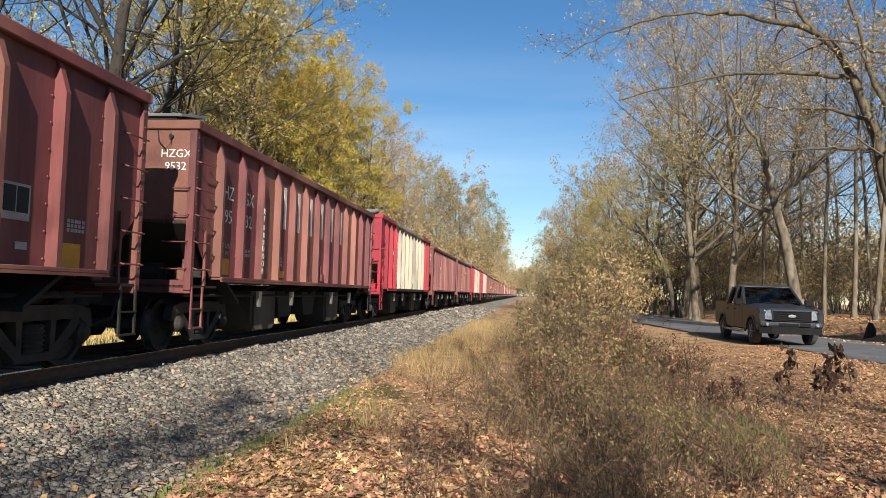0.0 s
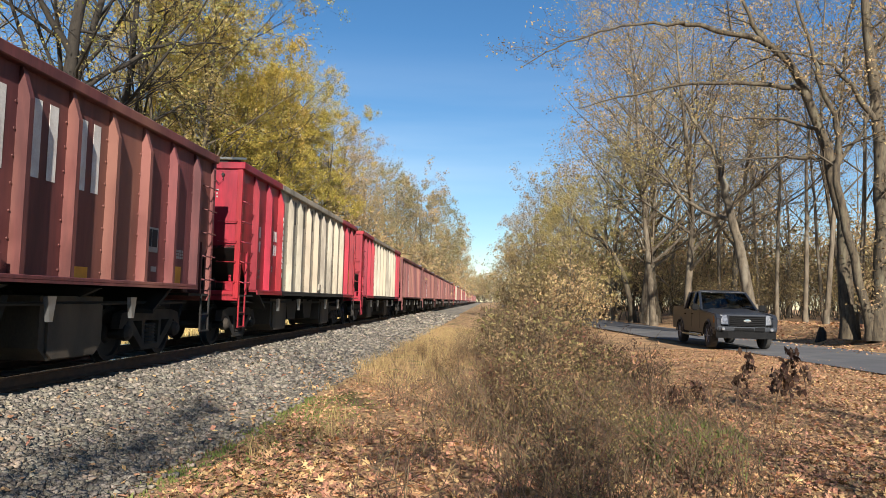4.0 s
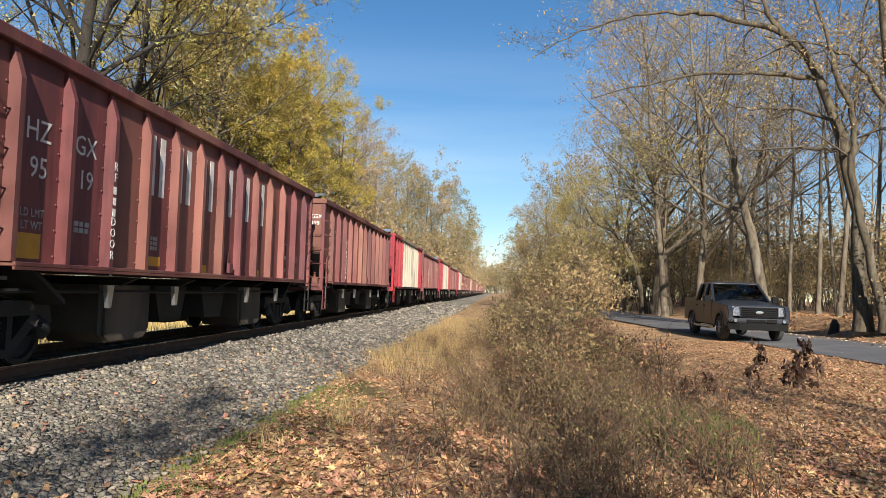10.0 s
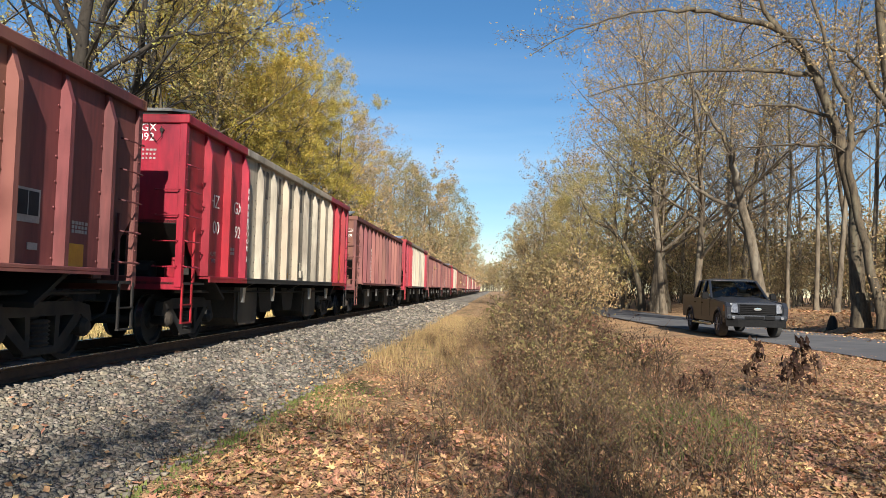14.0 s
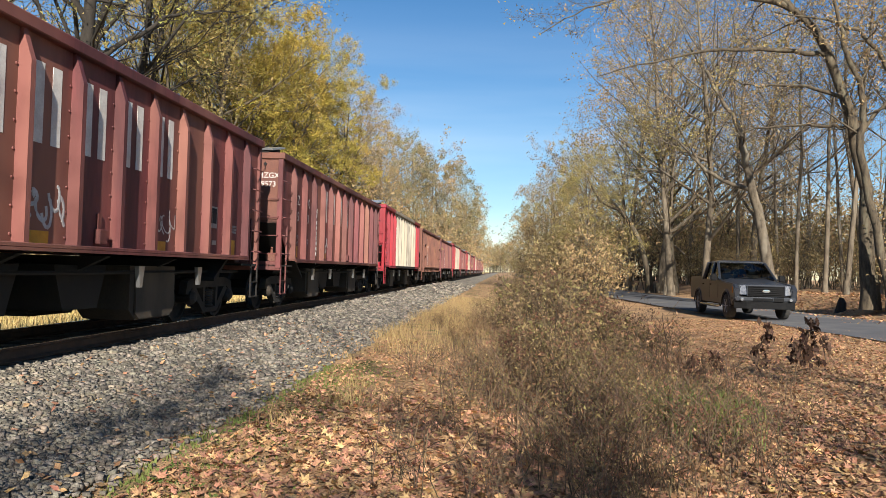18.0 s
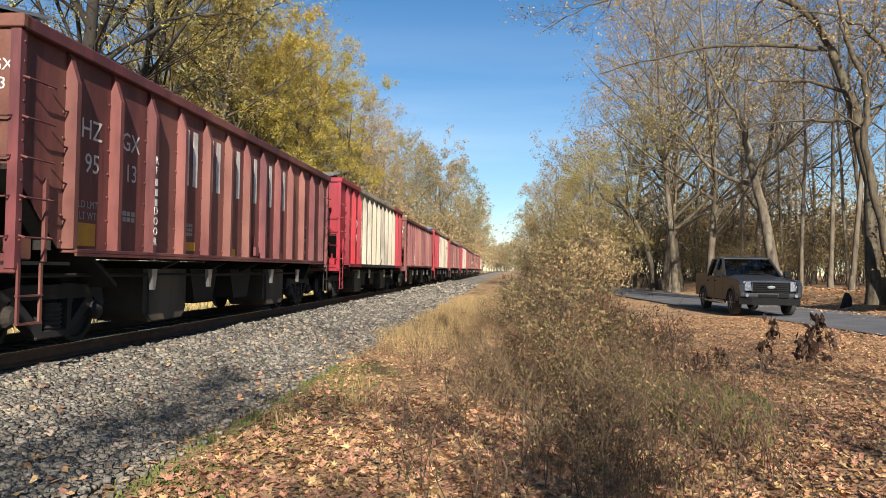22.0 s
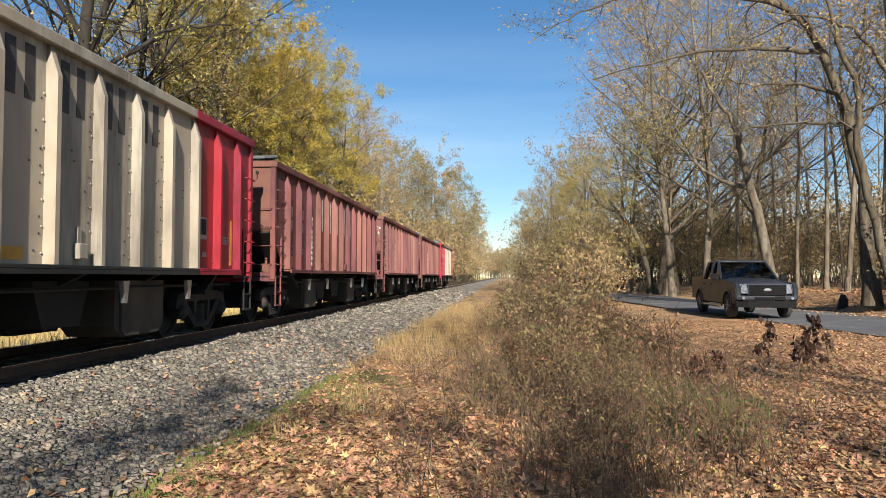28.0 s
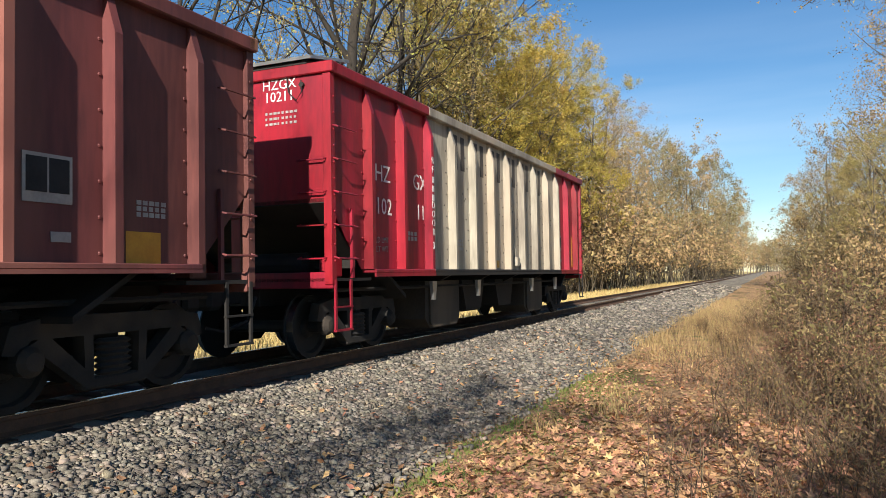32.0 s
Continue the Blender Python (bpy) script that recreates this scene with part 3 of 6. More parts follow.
def make_wagon(kind):
    """An open-top ribbed ballast hopper wagon; its origin is on the rail at its middle."""
    striped, old = kind == "striped", kind == "old"
    top = 3.84 if striped else (3.70 if old else 3.67)
    paint = RED if striped else (RUST_END if old else MAROON)
    wagon = new("hopper_wagon")
    tagged(wagon, {"striped": "red and cream ribbed open-top ballast hopper wagon on the rails",
                   "plain": "faded maroon ribbed open-top ballast hopper wagon on the rails",
                   "old": "weathered brown hopper wagon with heavy ribs and ladder"}[kind], "railway wagon", "wagons of the train")
    z_sill, z_low = (1.195, 1.09) if striped else (1.235, 1.15)
    bays = [-HALF] + RIBS + [HALF]

    def colour(ymid):
        return CREAM if striped and RIBS[2] - 0.05 < ymid < RIBS[10] + 0.05 else paint

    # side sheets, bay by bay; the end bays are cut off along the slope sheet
    for s in (1, -1):
        x_in, x_out = sorted((s * (SHEET_X - 0.012), s * SHEET_X))
        if s < 0:
            pts = [(-HALF, top - 0.1), (HALF, top - 0.1), (HALF, 2.1), (HALF - 1.0, z_sill), (-HALF + 1.0, z_sill), (-HALF, 2.1)]
            part("side_sheet", Shape().prism(pts, x_in, x_out, "x"), paint, wagon)
        for i in range(len(bays) - 1 if s > 0 else 0):
            a, b = bays[i], bays[i + 1]
            if i == 0:
                pts = [(a, top - 0.1), (b, top - 0.1), (b, z_sill), (b - 0.12, z_sill), (a + 0.02, 2.02), (a, 2.1)]
            elif i == len(bays) - 2:
                pts = [(a, z_sill), (a, top - 0.1), (b, top - 0.1), (b, 2.1), (b - 0.02, 2.02), (a + 0.12, z_sill)]
            else:
                pts = [(a, z_sill), (a, top - 0.1), (b, top - 0.1), (b, z_sill)]
            part("side_sheet", Shape().prism(pts, x_in, x_out, "x"), colour((a + b) / 2), wagon)
        for i, y in enumerate(RIBS):
            sh = Shape()
            w = 0.042
            depth = WIDE - SHEET_X
            prof = [(s * SHEET_X, z_sill - (0.35 if old else 0.0)), (s * (SHEET_X + depth), z_sill - (0.30 if old else 0.0)), (s * (SHEET_X + depth), top - 0.50), (s * (SHEET_X + 0.03), top - 0.14), (s * SHEET_X, top - 0.12)]
            sh.prism(prof, y - w, y + w, "y")
            for zz in [1.32 + 0.30 * k for k in range(7 if s > 0 else 0)]:
                sh.lathe([(0, 0.018), (s * 0.012, 0.012)], (s * (SHEET_X + 0.001), y - w - 0.035, zz), "x", 6)
            part("rib", sh, colour(y + (0.01 if i == 2 else 0)) if not (striped and i in (2,)) else RED, wagon)
        # rim, split by colour where the wagon is striped
        spans = [(-HALF, RIBS[2]), (RIBS[2], RIBS[10]), (RIBS[10], HALF)] if striped else [(-HALF, HALF)]
        for a, b in spans:
            x0, x1 = sorted((s * (SHEET_X - 0.02), s * (SHEET_X + 0.10)))
            part("top_rail", Shape().box(x0, x1, a, b, top - 0.15, top, 0.015), colour((a + b) / 2) if striped else MAROON, wagon)
            x0, x1 = sorted((s * (SHEET_X - 0.05), s * (WIDE + 0.03)))
            part("side_sill", Shape().box(x0, x1, max(a, -HALF + 0.92), min(b, HALF - 0.92), z_sill - 0.05, z_sill, 0.008).box(x0 if s < 0 else x1 - 0.03, x0 + 0.03 if s < 0 else x1, max(a, -HALF + 0.92), min(b, HALF - 0.92), z_low, z_sill - 0.05), (UNDER if striped and colour((a + b) / 2) is CREAM else paint), wagon)
    for d in (-1, 1):
        ye = d * HALF
        end_paint = RED if striped else RUST_END
        # end sheet above, sloping floor below
        y0, y1 = sorted((ye, ye - d * 0.014))
        part("end_sheet", Shape().box(-SHEET_X, SHEET_X, y0, y1, 2.05, top - 0.1), end_paint, wagon)
        # near-black instead of the wagon's paint: deep shade put into the slope sheet's colour
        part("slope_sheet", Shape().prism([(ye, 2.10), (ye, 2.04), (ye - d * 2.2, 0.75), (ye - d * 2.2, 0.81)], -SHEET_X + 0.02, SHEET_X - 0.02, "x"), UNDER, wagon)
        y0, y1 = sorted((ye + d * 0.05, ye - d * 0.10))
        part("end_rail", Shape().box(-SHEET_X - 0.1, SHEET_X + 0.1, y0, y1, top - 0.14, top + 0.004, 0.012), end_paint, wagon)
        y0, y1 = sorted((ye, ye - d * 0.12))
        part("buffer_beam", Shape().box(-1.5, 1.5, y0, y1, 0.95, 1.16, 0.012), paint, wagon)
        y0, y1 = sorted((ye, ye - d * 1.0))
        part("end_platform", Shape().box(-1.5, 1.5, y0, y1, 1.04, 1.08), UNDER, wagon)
        part("centre_post", Shape().box(-0.12, 0.12, *sorted((ye - d * 0.05, ye - d * 0.2)), 1.1, 2.1), end_paint, wagon)
        # coupler and hose
        cp = Shape().box(-0.09, 0.09, *sorted((ye, ye + d * 0.52)), 0.76, 0.96, 0.02).box(-0.16, 0.16, *sorted((ye + d * 0.44, ye + d * 0.72)), 0.70, 1.0, 0.05)
        part("coupler", cp, UNDER, wagon)
        part("air_hose", Shape().tube([(0.35, ye + d * 0.05, 0.85), (0.38, ye + d * 0.25, 0.55), (0.2, ye + d * 0.5, 0.42), (0.05, ye + d * 0.66, 0.48)], 0.025, 6), UNDER, wagon)
        # the tank takes the same near-black for the shade it stands in
        part("brake_tank", Shape().lathe([(-0.45, 0.05), (-0.42, 0.17), (0.42, 0.17), (0.45, 0.05)], (0.35, ye - d * 0.55, 1.27), "x", 12), UNDER, wagon)
        part("valve_box", Shape().box(1.02, 1.25, *sorted((ye - d * 0.42, ye - d * 0.66)), 1.09, 1.36, 0.02).tube([(1.13, ye - d * 0.54, 1.36), (1.13, ye - d * 0.54, 1.5)], 0.03, 6), end_paint, wagon)
        for s in (1, -1):
            # corner post with bolts, side and end ladders, a stirrup step
            x0, x1 = sorted((s * (SHEET_X - 0.06), s * (SHEET_X + 0.055)))
            post = Shape().box(x0, x1, *sorted((ye + d * 0.02, ye - d * 0.09)), 1.0, top - 0.14, 0.006)
            for zz in [1.3 + 0.21 * k for k in range(11)]:
                post.lathe([(0, 0.016), (s * 0.012, 0.01)], (s * (SHEET_X + 0.056), ye - d * 0.05, zz), "x", 6)
            part("corner_post", post, paint, wagon)
            if s > 0:
                part("ladder_stile", Shape().box(*sorted((s * (SHEET_X + 0.02), s * (SHEET_X + 0.06))), *sorted((ye - d * 0.48, ye - d * 0.53)), 1.08, 2.0), paint, wagon)
            for k in range((5 if not old else 7) if s > 0 else 0):
                zz = 1.33 + 0.42 * k
                ya, yb = ye - d * 0.04, ye - d * 0.52
                part("ladder_rung", Shape().tube([(s * (SHEET_X + 0.05), ya, zz + 0.02), (s * (SHEET_X + 0.12), ya, zz), (s * (SHEET_X + 0.12), yb, zz), (s * (SHEET_X + 0.03), yb, zz + 0.02)], 0.012, 5), paint, wagon)
                if k < 4:
                    part("end_rung", Shape().tube([(s * (SHEET_X - 0.02), ye, zz + 0.02), (s * (SHEET_X - 0.02), ye + d * 0.08, zz), (s * (SHEET_X - 0.42), ye + d * 0.08, zz), (s * (SHEET_X - 0.42), ye, zz + 0.02)], 0.012, 5), paint, wagon)
            st = Shape()
            for yy in (ye - d * 0.06, ye - d * 0.44):
                st.box(*sorted((s * (SHEET_X + 0.04), s * (SHEET_X + 0.065))), yy - 0.02, yy + 0.02, 0.42, 1.06)
            st.box(*sorted((s * (SHEET_X + 0.03), s * (SHEET_X + 0.075))), *sorted((ye - d * 0.04, ye - d * 0.46)), 0.40, 0.425)
            st.box(*sorted((s * (SHEET_X + 0.03), s * (SHEET_X + 0.075))), *sorted((ye - d * 0.04, ye - d * 0.46)), 0.70, 0.72)
            if s > 0:
                part("stirrup_step", st, paint if d < 0 else UNDER, wagon)
    if old:
        for k in (0, 11):
            for z in (2.72, 1.98):
                part("stiffener", Shape().prism([(SHEET_X, z), (SHEET_X + 0.16, z - 0.02), (SHEET_X + 0.10, z - 0.16), (SHEET_X, z - 0.18)], RIBS[k] + 0.06, RIBS[k + 1] - 0.06, "y"), MAROON, wagon)
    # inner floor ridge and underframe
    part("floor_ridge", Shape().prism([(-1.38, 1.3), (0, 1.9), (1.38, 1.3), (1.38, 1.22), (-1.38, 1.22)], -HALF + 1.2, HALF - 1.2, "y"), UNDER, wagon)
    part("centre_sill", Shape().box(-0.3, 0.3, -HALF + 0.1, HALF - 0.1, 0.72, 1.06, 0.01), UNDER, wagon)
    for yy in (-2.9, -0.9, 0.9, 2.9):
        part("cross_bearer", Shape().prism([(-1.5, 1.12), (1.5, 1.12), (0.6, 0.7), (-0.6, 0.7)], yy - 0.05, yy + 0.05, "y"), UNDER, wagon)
    # discharge chutes and doors
    for yc in (-2.75, 2.75):
        for s in (1, -1):
            x0, x1 = sorted((s * 0.42, s * 1.22))
            ch = Shape().prism([(yc - 0.75, 1.0), (yc + 0.75, 1.0), (yc + 0.75, 0.36), (yc + 0.55, 0.20), (yc - 0.55, 0.20), (yc - 0.75, 0.36)], x0, x1, "x")
            part("discharge_chute", ch, CHUTE, wagon, "dust-coated discharge chute")
            x0, x1 = sorted((s * 1.225, s * 1.26))
            if s > 0:
                part("chute_door", Shape().prism([(yc - 0.62, 0.9), (yc + 0.62, 0.9), (yc + 0.62, 0.30), (yc + 0.5, 0.22), (yc - 0.5, 0.22), (yc - 0.62, 0.30)], x0, x1, "x"), CHUTE, wagon)
            for e in (-1.0, 1.05) if s > 0 else ():
                part("door_bracket", Shape().prism([(yc + e - 0.09, 1.0), (yc + e + 0.09, 1.0), (yc + e + 0.03, 0.70), (yc + e - 0.03, 0.70)], *sorted((s * 1.46, s * 1.52)), "x"), ALU if not old else CAST, wagon)
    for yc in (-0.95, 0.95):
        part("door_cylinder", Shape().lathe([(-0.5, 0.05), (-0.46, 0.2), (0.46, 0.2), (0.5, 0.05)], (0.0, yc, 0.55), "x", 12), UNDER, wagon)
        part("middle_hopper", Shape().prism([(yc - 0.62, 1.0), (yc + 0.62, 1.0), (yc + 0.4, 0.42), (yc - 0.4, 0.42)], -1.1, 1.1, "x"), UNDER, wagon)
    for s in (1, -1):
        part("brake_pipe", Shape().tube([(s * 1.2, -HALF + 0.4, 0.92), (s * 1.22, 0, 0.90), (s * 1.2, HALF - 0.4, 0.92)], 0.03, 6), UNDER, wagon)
    # solar panel on brackets over the leading end
    if not old:
        part("panel_stand", Shape().prism([(-HALF - 0.05, top), (-HALF + 0.80, top), (-HALF + 0.80, top + 0.20), (-HALF - 0.05, top + 0.04)], -0.88, 1.18, "x"), UNDER, wagon)
        pn = part("solar_panel", Shape().prism([(-HALF - 0.10, top + 0.045), (-HALF + 0.86, top + 0.225), (-HALF + 0.85, top + 0.265), (-HALF - 0.11, top + 0.085)], -0.98, 1.28, "x"), ALU, wagon, "tilted solar panel in an aluminium frame")
        part("solar_cells", Shape().prism([(-HALF - 0.05, top + 0.098), (-HALF + 0.80, top + 0.258), (-HALF + 0.80, top + 0.262), (-HALF - 0.05, top + 0.102)], -0.92, 1.22, "x"), PANELS, pn)
    # bogies and wheels
    axles = []
    for yc in (-HALF + 1.42, HALF - 1.42):
        add_bogie(wagon, yc)
        for dy in (-0.89, 0.89):
            axles.append(add_axle(wagon, yc + dy))
    # markings on the near side
    X = SHEET_X + 0.001
    owner = BLACKL if striped else LETTER
    for k in range(6):
        yc = RIBS[3 + k] + 0.49
        zt = 3.25 if not striped else 3.60
        hh = 0.90 if not striped else 0.61
        sh = Shape()
        for e in (-1, 1):
            sh.box(X, X + 0.004, yc + e * 0.165 - 0.088, yc + e * 0.165 + 0.088, zt - hh, zt)
        part("owner_mark", sh, owner, wagon, "pair of plain upright bars of the painted owner's mark")
    lot = [("LD LMT", 0.13, 0, 1.72), ("LT WT", 0.13, 0, 1.58)] if not striped else [("LD LMT", 0.12, 0, 1.55), ("LT WT", 0.12, 0, 1.42)]
    for line in lot:
        part("weight_lettering", lettering_lines([line], GREYPL), None, wagon, "small grey stencilled lettering", at=pose(X + 0.003, RIBS[0] + 0.48, 0))
    add_bars(wagon, RIBS[1] + 0.5, 1.78, 0.36, 0.16, 2, 3, GREYPL, X)
    part("yellow_panel", Shape().box(X, X + 0.004, RIBS[0] + 0.22, RIBS[0] + 0.66, 1.28, 1.56), YELLOWP, wagon, "yellow reflective decal") if not striped else None
    part("yellow_panel", Shape().box(X, X + 0.004, RIBS[3] + 0.2, RIBS[3] + 0.72, 1.30, 1.44), YELLOWP, wagon) if not striped else None
    if striped:
        part("yellow_panel", Shape().box(X, X + 0.004, RIBS[12] - 0.20, RIBS[12] - 0.11, 1.27, 2.12), YELLOWP, wagon, "tall narrow yellow decal")
    for k in (5, 8, 11) if not striped else (5,):
        part("yellow_panel", Shape().box(X, X + 0.004, RIBS[k] + 0.2, RIBS[k] + 0.6, 1.24, 1.38 if k < 11 else 1.52), YELLOWP, wagon)
    pl = part("notice_board", Shape().box(X, X + 0.012, RIBS[10] + 0.20, RIBS[10] + 0.64, 1.70, 2.08), GREYPL, wagon, "framed dark notice plate")
    part("notice_face", Shape().box(X + 0.0125, X + 0.016, RIBS[10] + 0.23, RIBS[10] + 0.41, 1.78, 2.05).box(X + 0.0125, X + 0.016, RIBS[10] + 0.43, RIBS[10] + 0.61, 1.78, 2.05), DARKPL, pl)
    part("small_plate", Shape().box(X, X + 0.01, RIBS[10] + 0.45, RIBS[10] + 0.63, 1.40, 1.48), GREYPL, wagon)
    add_bars(wagon, RIBS[11] + 0.5, 1.80, 0.36, 0.16, 3, 5, GREYPL, X)
    part("bracket_box", Shape().box(X, X + 0.09, RIBS[6] + 0.55, RIBS[6] + 0.73, 1.27, 1.46, 0.01).box(X, X + 0.03, RIBS[6] + 0.6, RIBS[6] + 0.68, 1.46, 1.66), CREAM if striped else MAROON, wagon)
    add_bars(wagon, RIBS[3] + 0.5, 1.74, 0.24, 0.22, 3, 3, GREYPL, X)
    if striped:
        dots = Shape()
        for k in range(3, 10):
            for j in range(11):
                if random.random() < 0.75:
                    dots.lathe([(0, 0.017), (0.008, 0.012)], (X, RIBS[k] - 0.12 - random.choice((0, 0, 0.09)), 1.35 + 0.19 * j), "x", 6)
                if random.random() < 0.25:
                    dots.lathe([(0, 0.015), (0.008, 0.010)], (X, RIBS[k] + random.uniform(0.15, 0.8), 2.45 + random.choice((-0.12, 0, 0.12))), "x", 6)
        tagged(part("bolt_row", dots, BLACKL, wagon, "dark bolt heads on the cream sheets"), kind="stuff")
    # vertical writing down the third rib
    rx = WIDE + 0.001
    words = list("RF") + ["bar"] * 3 + list("DOOR") + ["3" if striped else "2"]
    zz = 2.98 if striped else 2.58
    for w in words:
        if w == "bar":
            part("stencil_mark", Shape().box(rx, rx + 0.003, RIBS[2] - 0.035, RIBS[2] + 0.035, zz - 0.10, zz), WHITE, wagon)
        else:
            part("door_lettering", LETTERS[w], None, wagon, at=pose(rx + 0.002, RIBS[2], zz - 0.11))
        zz -= 0.145 if w != "R" or zz > 2.3 else 0.22
    if striped:
        # small rows under the number on the end sheet
        sh = Shape()
        for z in (3.24, 3.17, 3.10):
            for k in range(8):
                sh.box(0.50 + k * 0.064, 0.50 + k * 0.064 + random.uniform(0.025, 0.05), -HALF - 0.005, -HALF - 0.001, z, z + 0.032)
        tagged(part("stencil_mark", sh, GREYPL, wagon, "rows of small stencilled marks"), kind="stuff")
    # a looped cable hanging on the end sheet
    part("cable", Shape().tube([(0.86, -HALF - 0.03, top - 0.14), (0.90, -HALF - 0.05, top - 0.34), (1.02, -HALF - 0.05, top - 0.46), (1.10, -HALF - 0.05, top - 0.36), (1.08, -HALF - 0.03, top - 0.20)], 0.008, 5).lathe([(-0.03, 0.035), (0.02, 0.03)], (1.09, -HALF - 0.02, top - 0.26), "y", 8), UNDER, wagon)
    return wagon


def lettering_lines(lines, mat, turn=0):
    """Several words as one mesh on the wagon's side, or on its end where turn is -90: word, size, sideways, height of the foot."""
    bm = bmesh.new()
    for word, size, off, z in lines:
        me = lettering(word, size, mat)
        me.transform(Matrix.Translation((0, off, z)))
        bm.from_mesh(me)
        bpy.data.meshes.remove(me)
    me = bpy.data.meshes.new("lettering")
    bm.to_mesh(me)
    bm.free()
    me.materials.append(mat)
    if turn:
        me.transform(Matrix.Rotation(radians(turn), 4, "Z"))
    return me


# the codes that stand on the wagons, from the train's tail forward
CODES = {0: "10211", 1: "9552", 2: "9496", 6: "10255", 7: "9483", 8: "10171", 9: "9513", 12: "9573", 15: "9589", 16: "10092", 18: "10318", 19: "9499", 20: "9519", 21: "9560", 27: "9510", 28: "10115", 29: "9532"}


def add_code(wagon, code, striped):
    """Owner code and number on the side and on the leading end; bars where they cannot be read."""
    X = SHEET_X + 0.004
    za, zb, shift = (2.39, 1.92, 0.30) if striped else (2.53, 2.12, 0.02)
    mat = WHITE if striped else LETTER
    if code:
        head, tail = code[:-2], code[-2:]
        part("side_lettering", lettering_lines([("HZ", 0.35, 0, za), (head, 0.34, 0.03, zb)], mat), None, wagon, at=pose(X, RIBS[0] + 0.52, 0))
        part("side_lettering", lettering_lines([("GX", 0.35, 0, za), (tail, 0.34, 0.03, zb)], mat), None, wagon, at=pose(X, RIBS[1] + 0.48 + shift, 0))
        xe, z1, z2 = (0.72, 3.53, 3.37) if striped else (1.17, 3.05, 2.85)
        part("end_lettering", lettering_lines([("HZGX", 0.19 if striped else 0.18, 0, z1), (code, 0.19 if striped else 0.18, 0, z2)], mat, -90), None, wagon, at=pose(xe, -HALF - 0.004, 0))
    else:
        for y in (RIBS[0] + 0.5, RIBS[1] + 0.5 + shift):
            add_bars(wagon, y, za + 0.24, 0.34, 0.66, 2, 2, mat, X, 0.5, 0.7)


LETTERS = {c: lettering(c, 0.16, WHITE, "door_lettering") for c in "DOR23F"}
STRIPED = {0, 4, 6, 8, 11, 14, 16, 18, 24, 25, 28}
PROTO, WAGONS = {}, []
for i in range(33):
    kind = "striped" if i in STRIPED else ("old" if i == 10 else "plain")
    if kind not in PROTO:
        PROTO[kind] = make_wagon(kind)
        WAGONS.append(PROTO[kind])
    else:
        WAGONS.append(copy_thing(PROTO[kind], pose(TRACK_X, 20 * i, RAIL_Z)))
for i, wagon in enumerate(WAGONS):
    if i != 10:
        add_code(wagon, CODES.get(i, ""), i in STRIPED)
part("side_lettering", lettering_lines([("HZGX", 0.30, 0, 2.36), ("8597", 0.30, 0, 2.10)], LETTER), None, WAGONS[10], at=pose(SHEET_X + 0.004, RIBS[0] + 0.52, 0))


# spray-painted scrawls low on a few wagons
SPRAYW = material("white_spray", (0.55, 0.54, 0.53, 1), (0.35, 0.33, 0.33, 1), rough=0.8, scale=8, fine=40, bump=0.0)
SPRAYB = material("blue_spray", (0.10, 0.26, 0.42, 1), (0.06, 0.14, 0.24, 1), rough=0.8, scale=8, fine=40, bump=0.0)


def add_scrawl(wagon, bay, z0, z1, mat, seed, thick):
    """Looping spray-can strokes on one sheet."""
    r = random.Random(seed)
    sh = Shape()
    x = SHEET_X + 0.003
    for k in range(6):
        y, z = RIBS[bay] + 0.12 + 0.13 * k, r.uniform(z0, z1 - 0.1)
        a, w, h = r.uniform(0, 6.28), r.uniform(0.05, 0.10), r.uniform(0.08, 0.22)
        line = [(x, min(RIBS[bay] + 0.90, max(RIBS[bay] + 0.07, y + w * math.cos(a + 0.5 * n) + 0.012 * n)), min(z1, z + h * math.sin(a + 0.42 * n))) for n in range(12)]
        sh.tube(line, thick, 4)
    sh.v = [(x + (p[0] - x) * 0.15, p[1], p[2]) for p in sh.v]
    tagged(part("graffiti", sh, mat, wagon, "sprayed looping scrawl"), kind="stuff")


for i, bay, z0, z1, mat, thick in ((12, 3, 1.55, 2.05, SPRAYW, 0.03), (2, 3, 1.35, 2.1, SPRAYW, 0.012), (2, 8, 1.4, 1.8, SPRAYW, 0.012), (1, 4, 1.45, 2.25, SPRAYB, 0.02), (1, 5, 1.4, 2.15, SPRAYB, 0.014), (27, 8, 1.35, 2.0, SPRAYB, 0.03), (13, 8, 1.4, 1.9, SPRAYW, 0.012), (13, 5, 1.5, 1.9, SPRAYW, 0.025)):
    add_scrawl(WAGONS[i], bay, z0, z1, mat, 7 * i + bay, thick)


# ---- pickup truck, parked on the lane with its nose towards the camera ----
PAINT = material("dark_grey_metallic_paint", (0.030, 0.034, 0.043, 1), (0.026, 0.029, 0.037, 1), rough=0.35, metal=0.25, spec=0.5, scale=30, fine=300, bump=0.0, coat=0.3)
PAINT.node_tree.nodes["Principled BSDF"].inputs["Coat Roughness"].default_value = 0.16
RIM = material("dull_alloy", (0.30, 0.30, 0.31, 1), (0.22, 0.22, 0.23, 1), rough=0.4, metal=0.7, scale=10, fine=80, bump=0.0)
BLACKPL = material("black_plastic", (0.008, 0.008, 0.009, 1), (0.013, 0.013, 0.013, 1), rough=0.8, scale=20, fine=120, bump=0.05, spec=0.1)
TYRE = material("tyre_rubber", (0.020, 0.020, 0.020, 1), (0.04, 0.037, 0.033, 1), rough=0.9, scale=10, fine=80, bump=0.2)
CHROME = material("chrome_trim", (0.65, 0.65, 0.66, 1), (0.5, 0.5, 0.5, 1), rough=0.15, metal=1.0, scale=10, fine=80, bump=0.0)
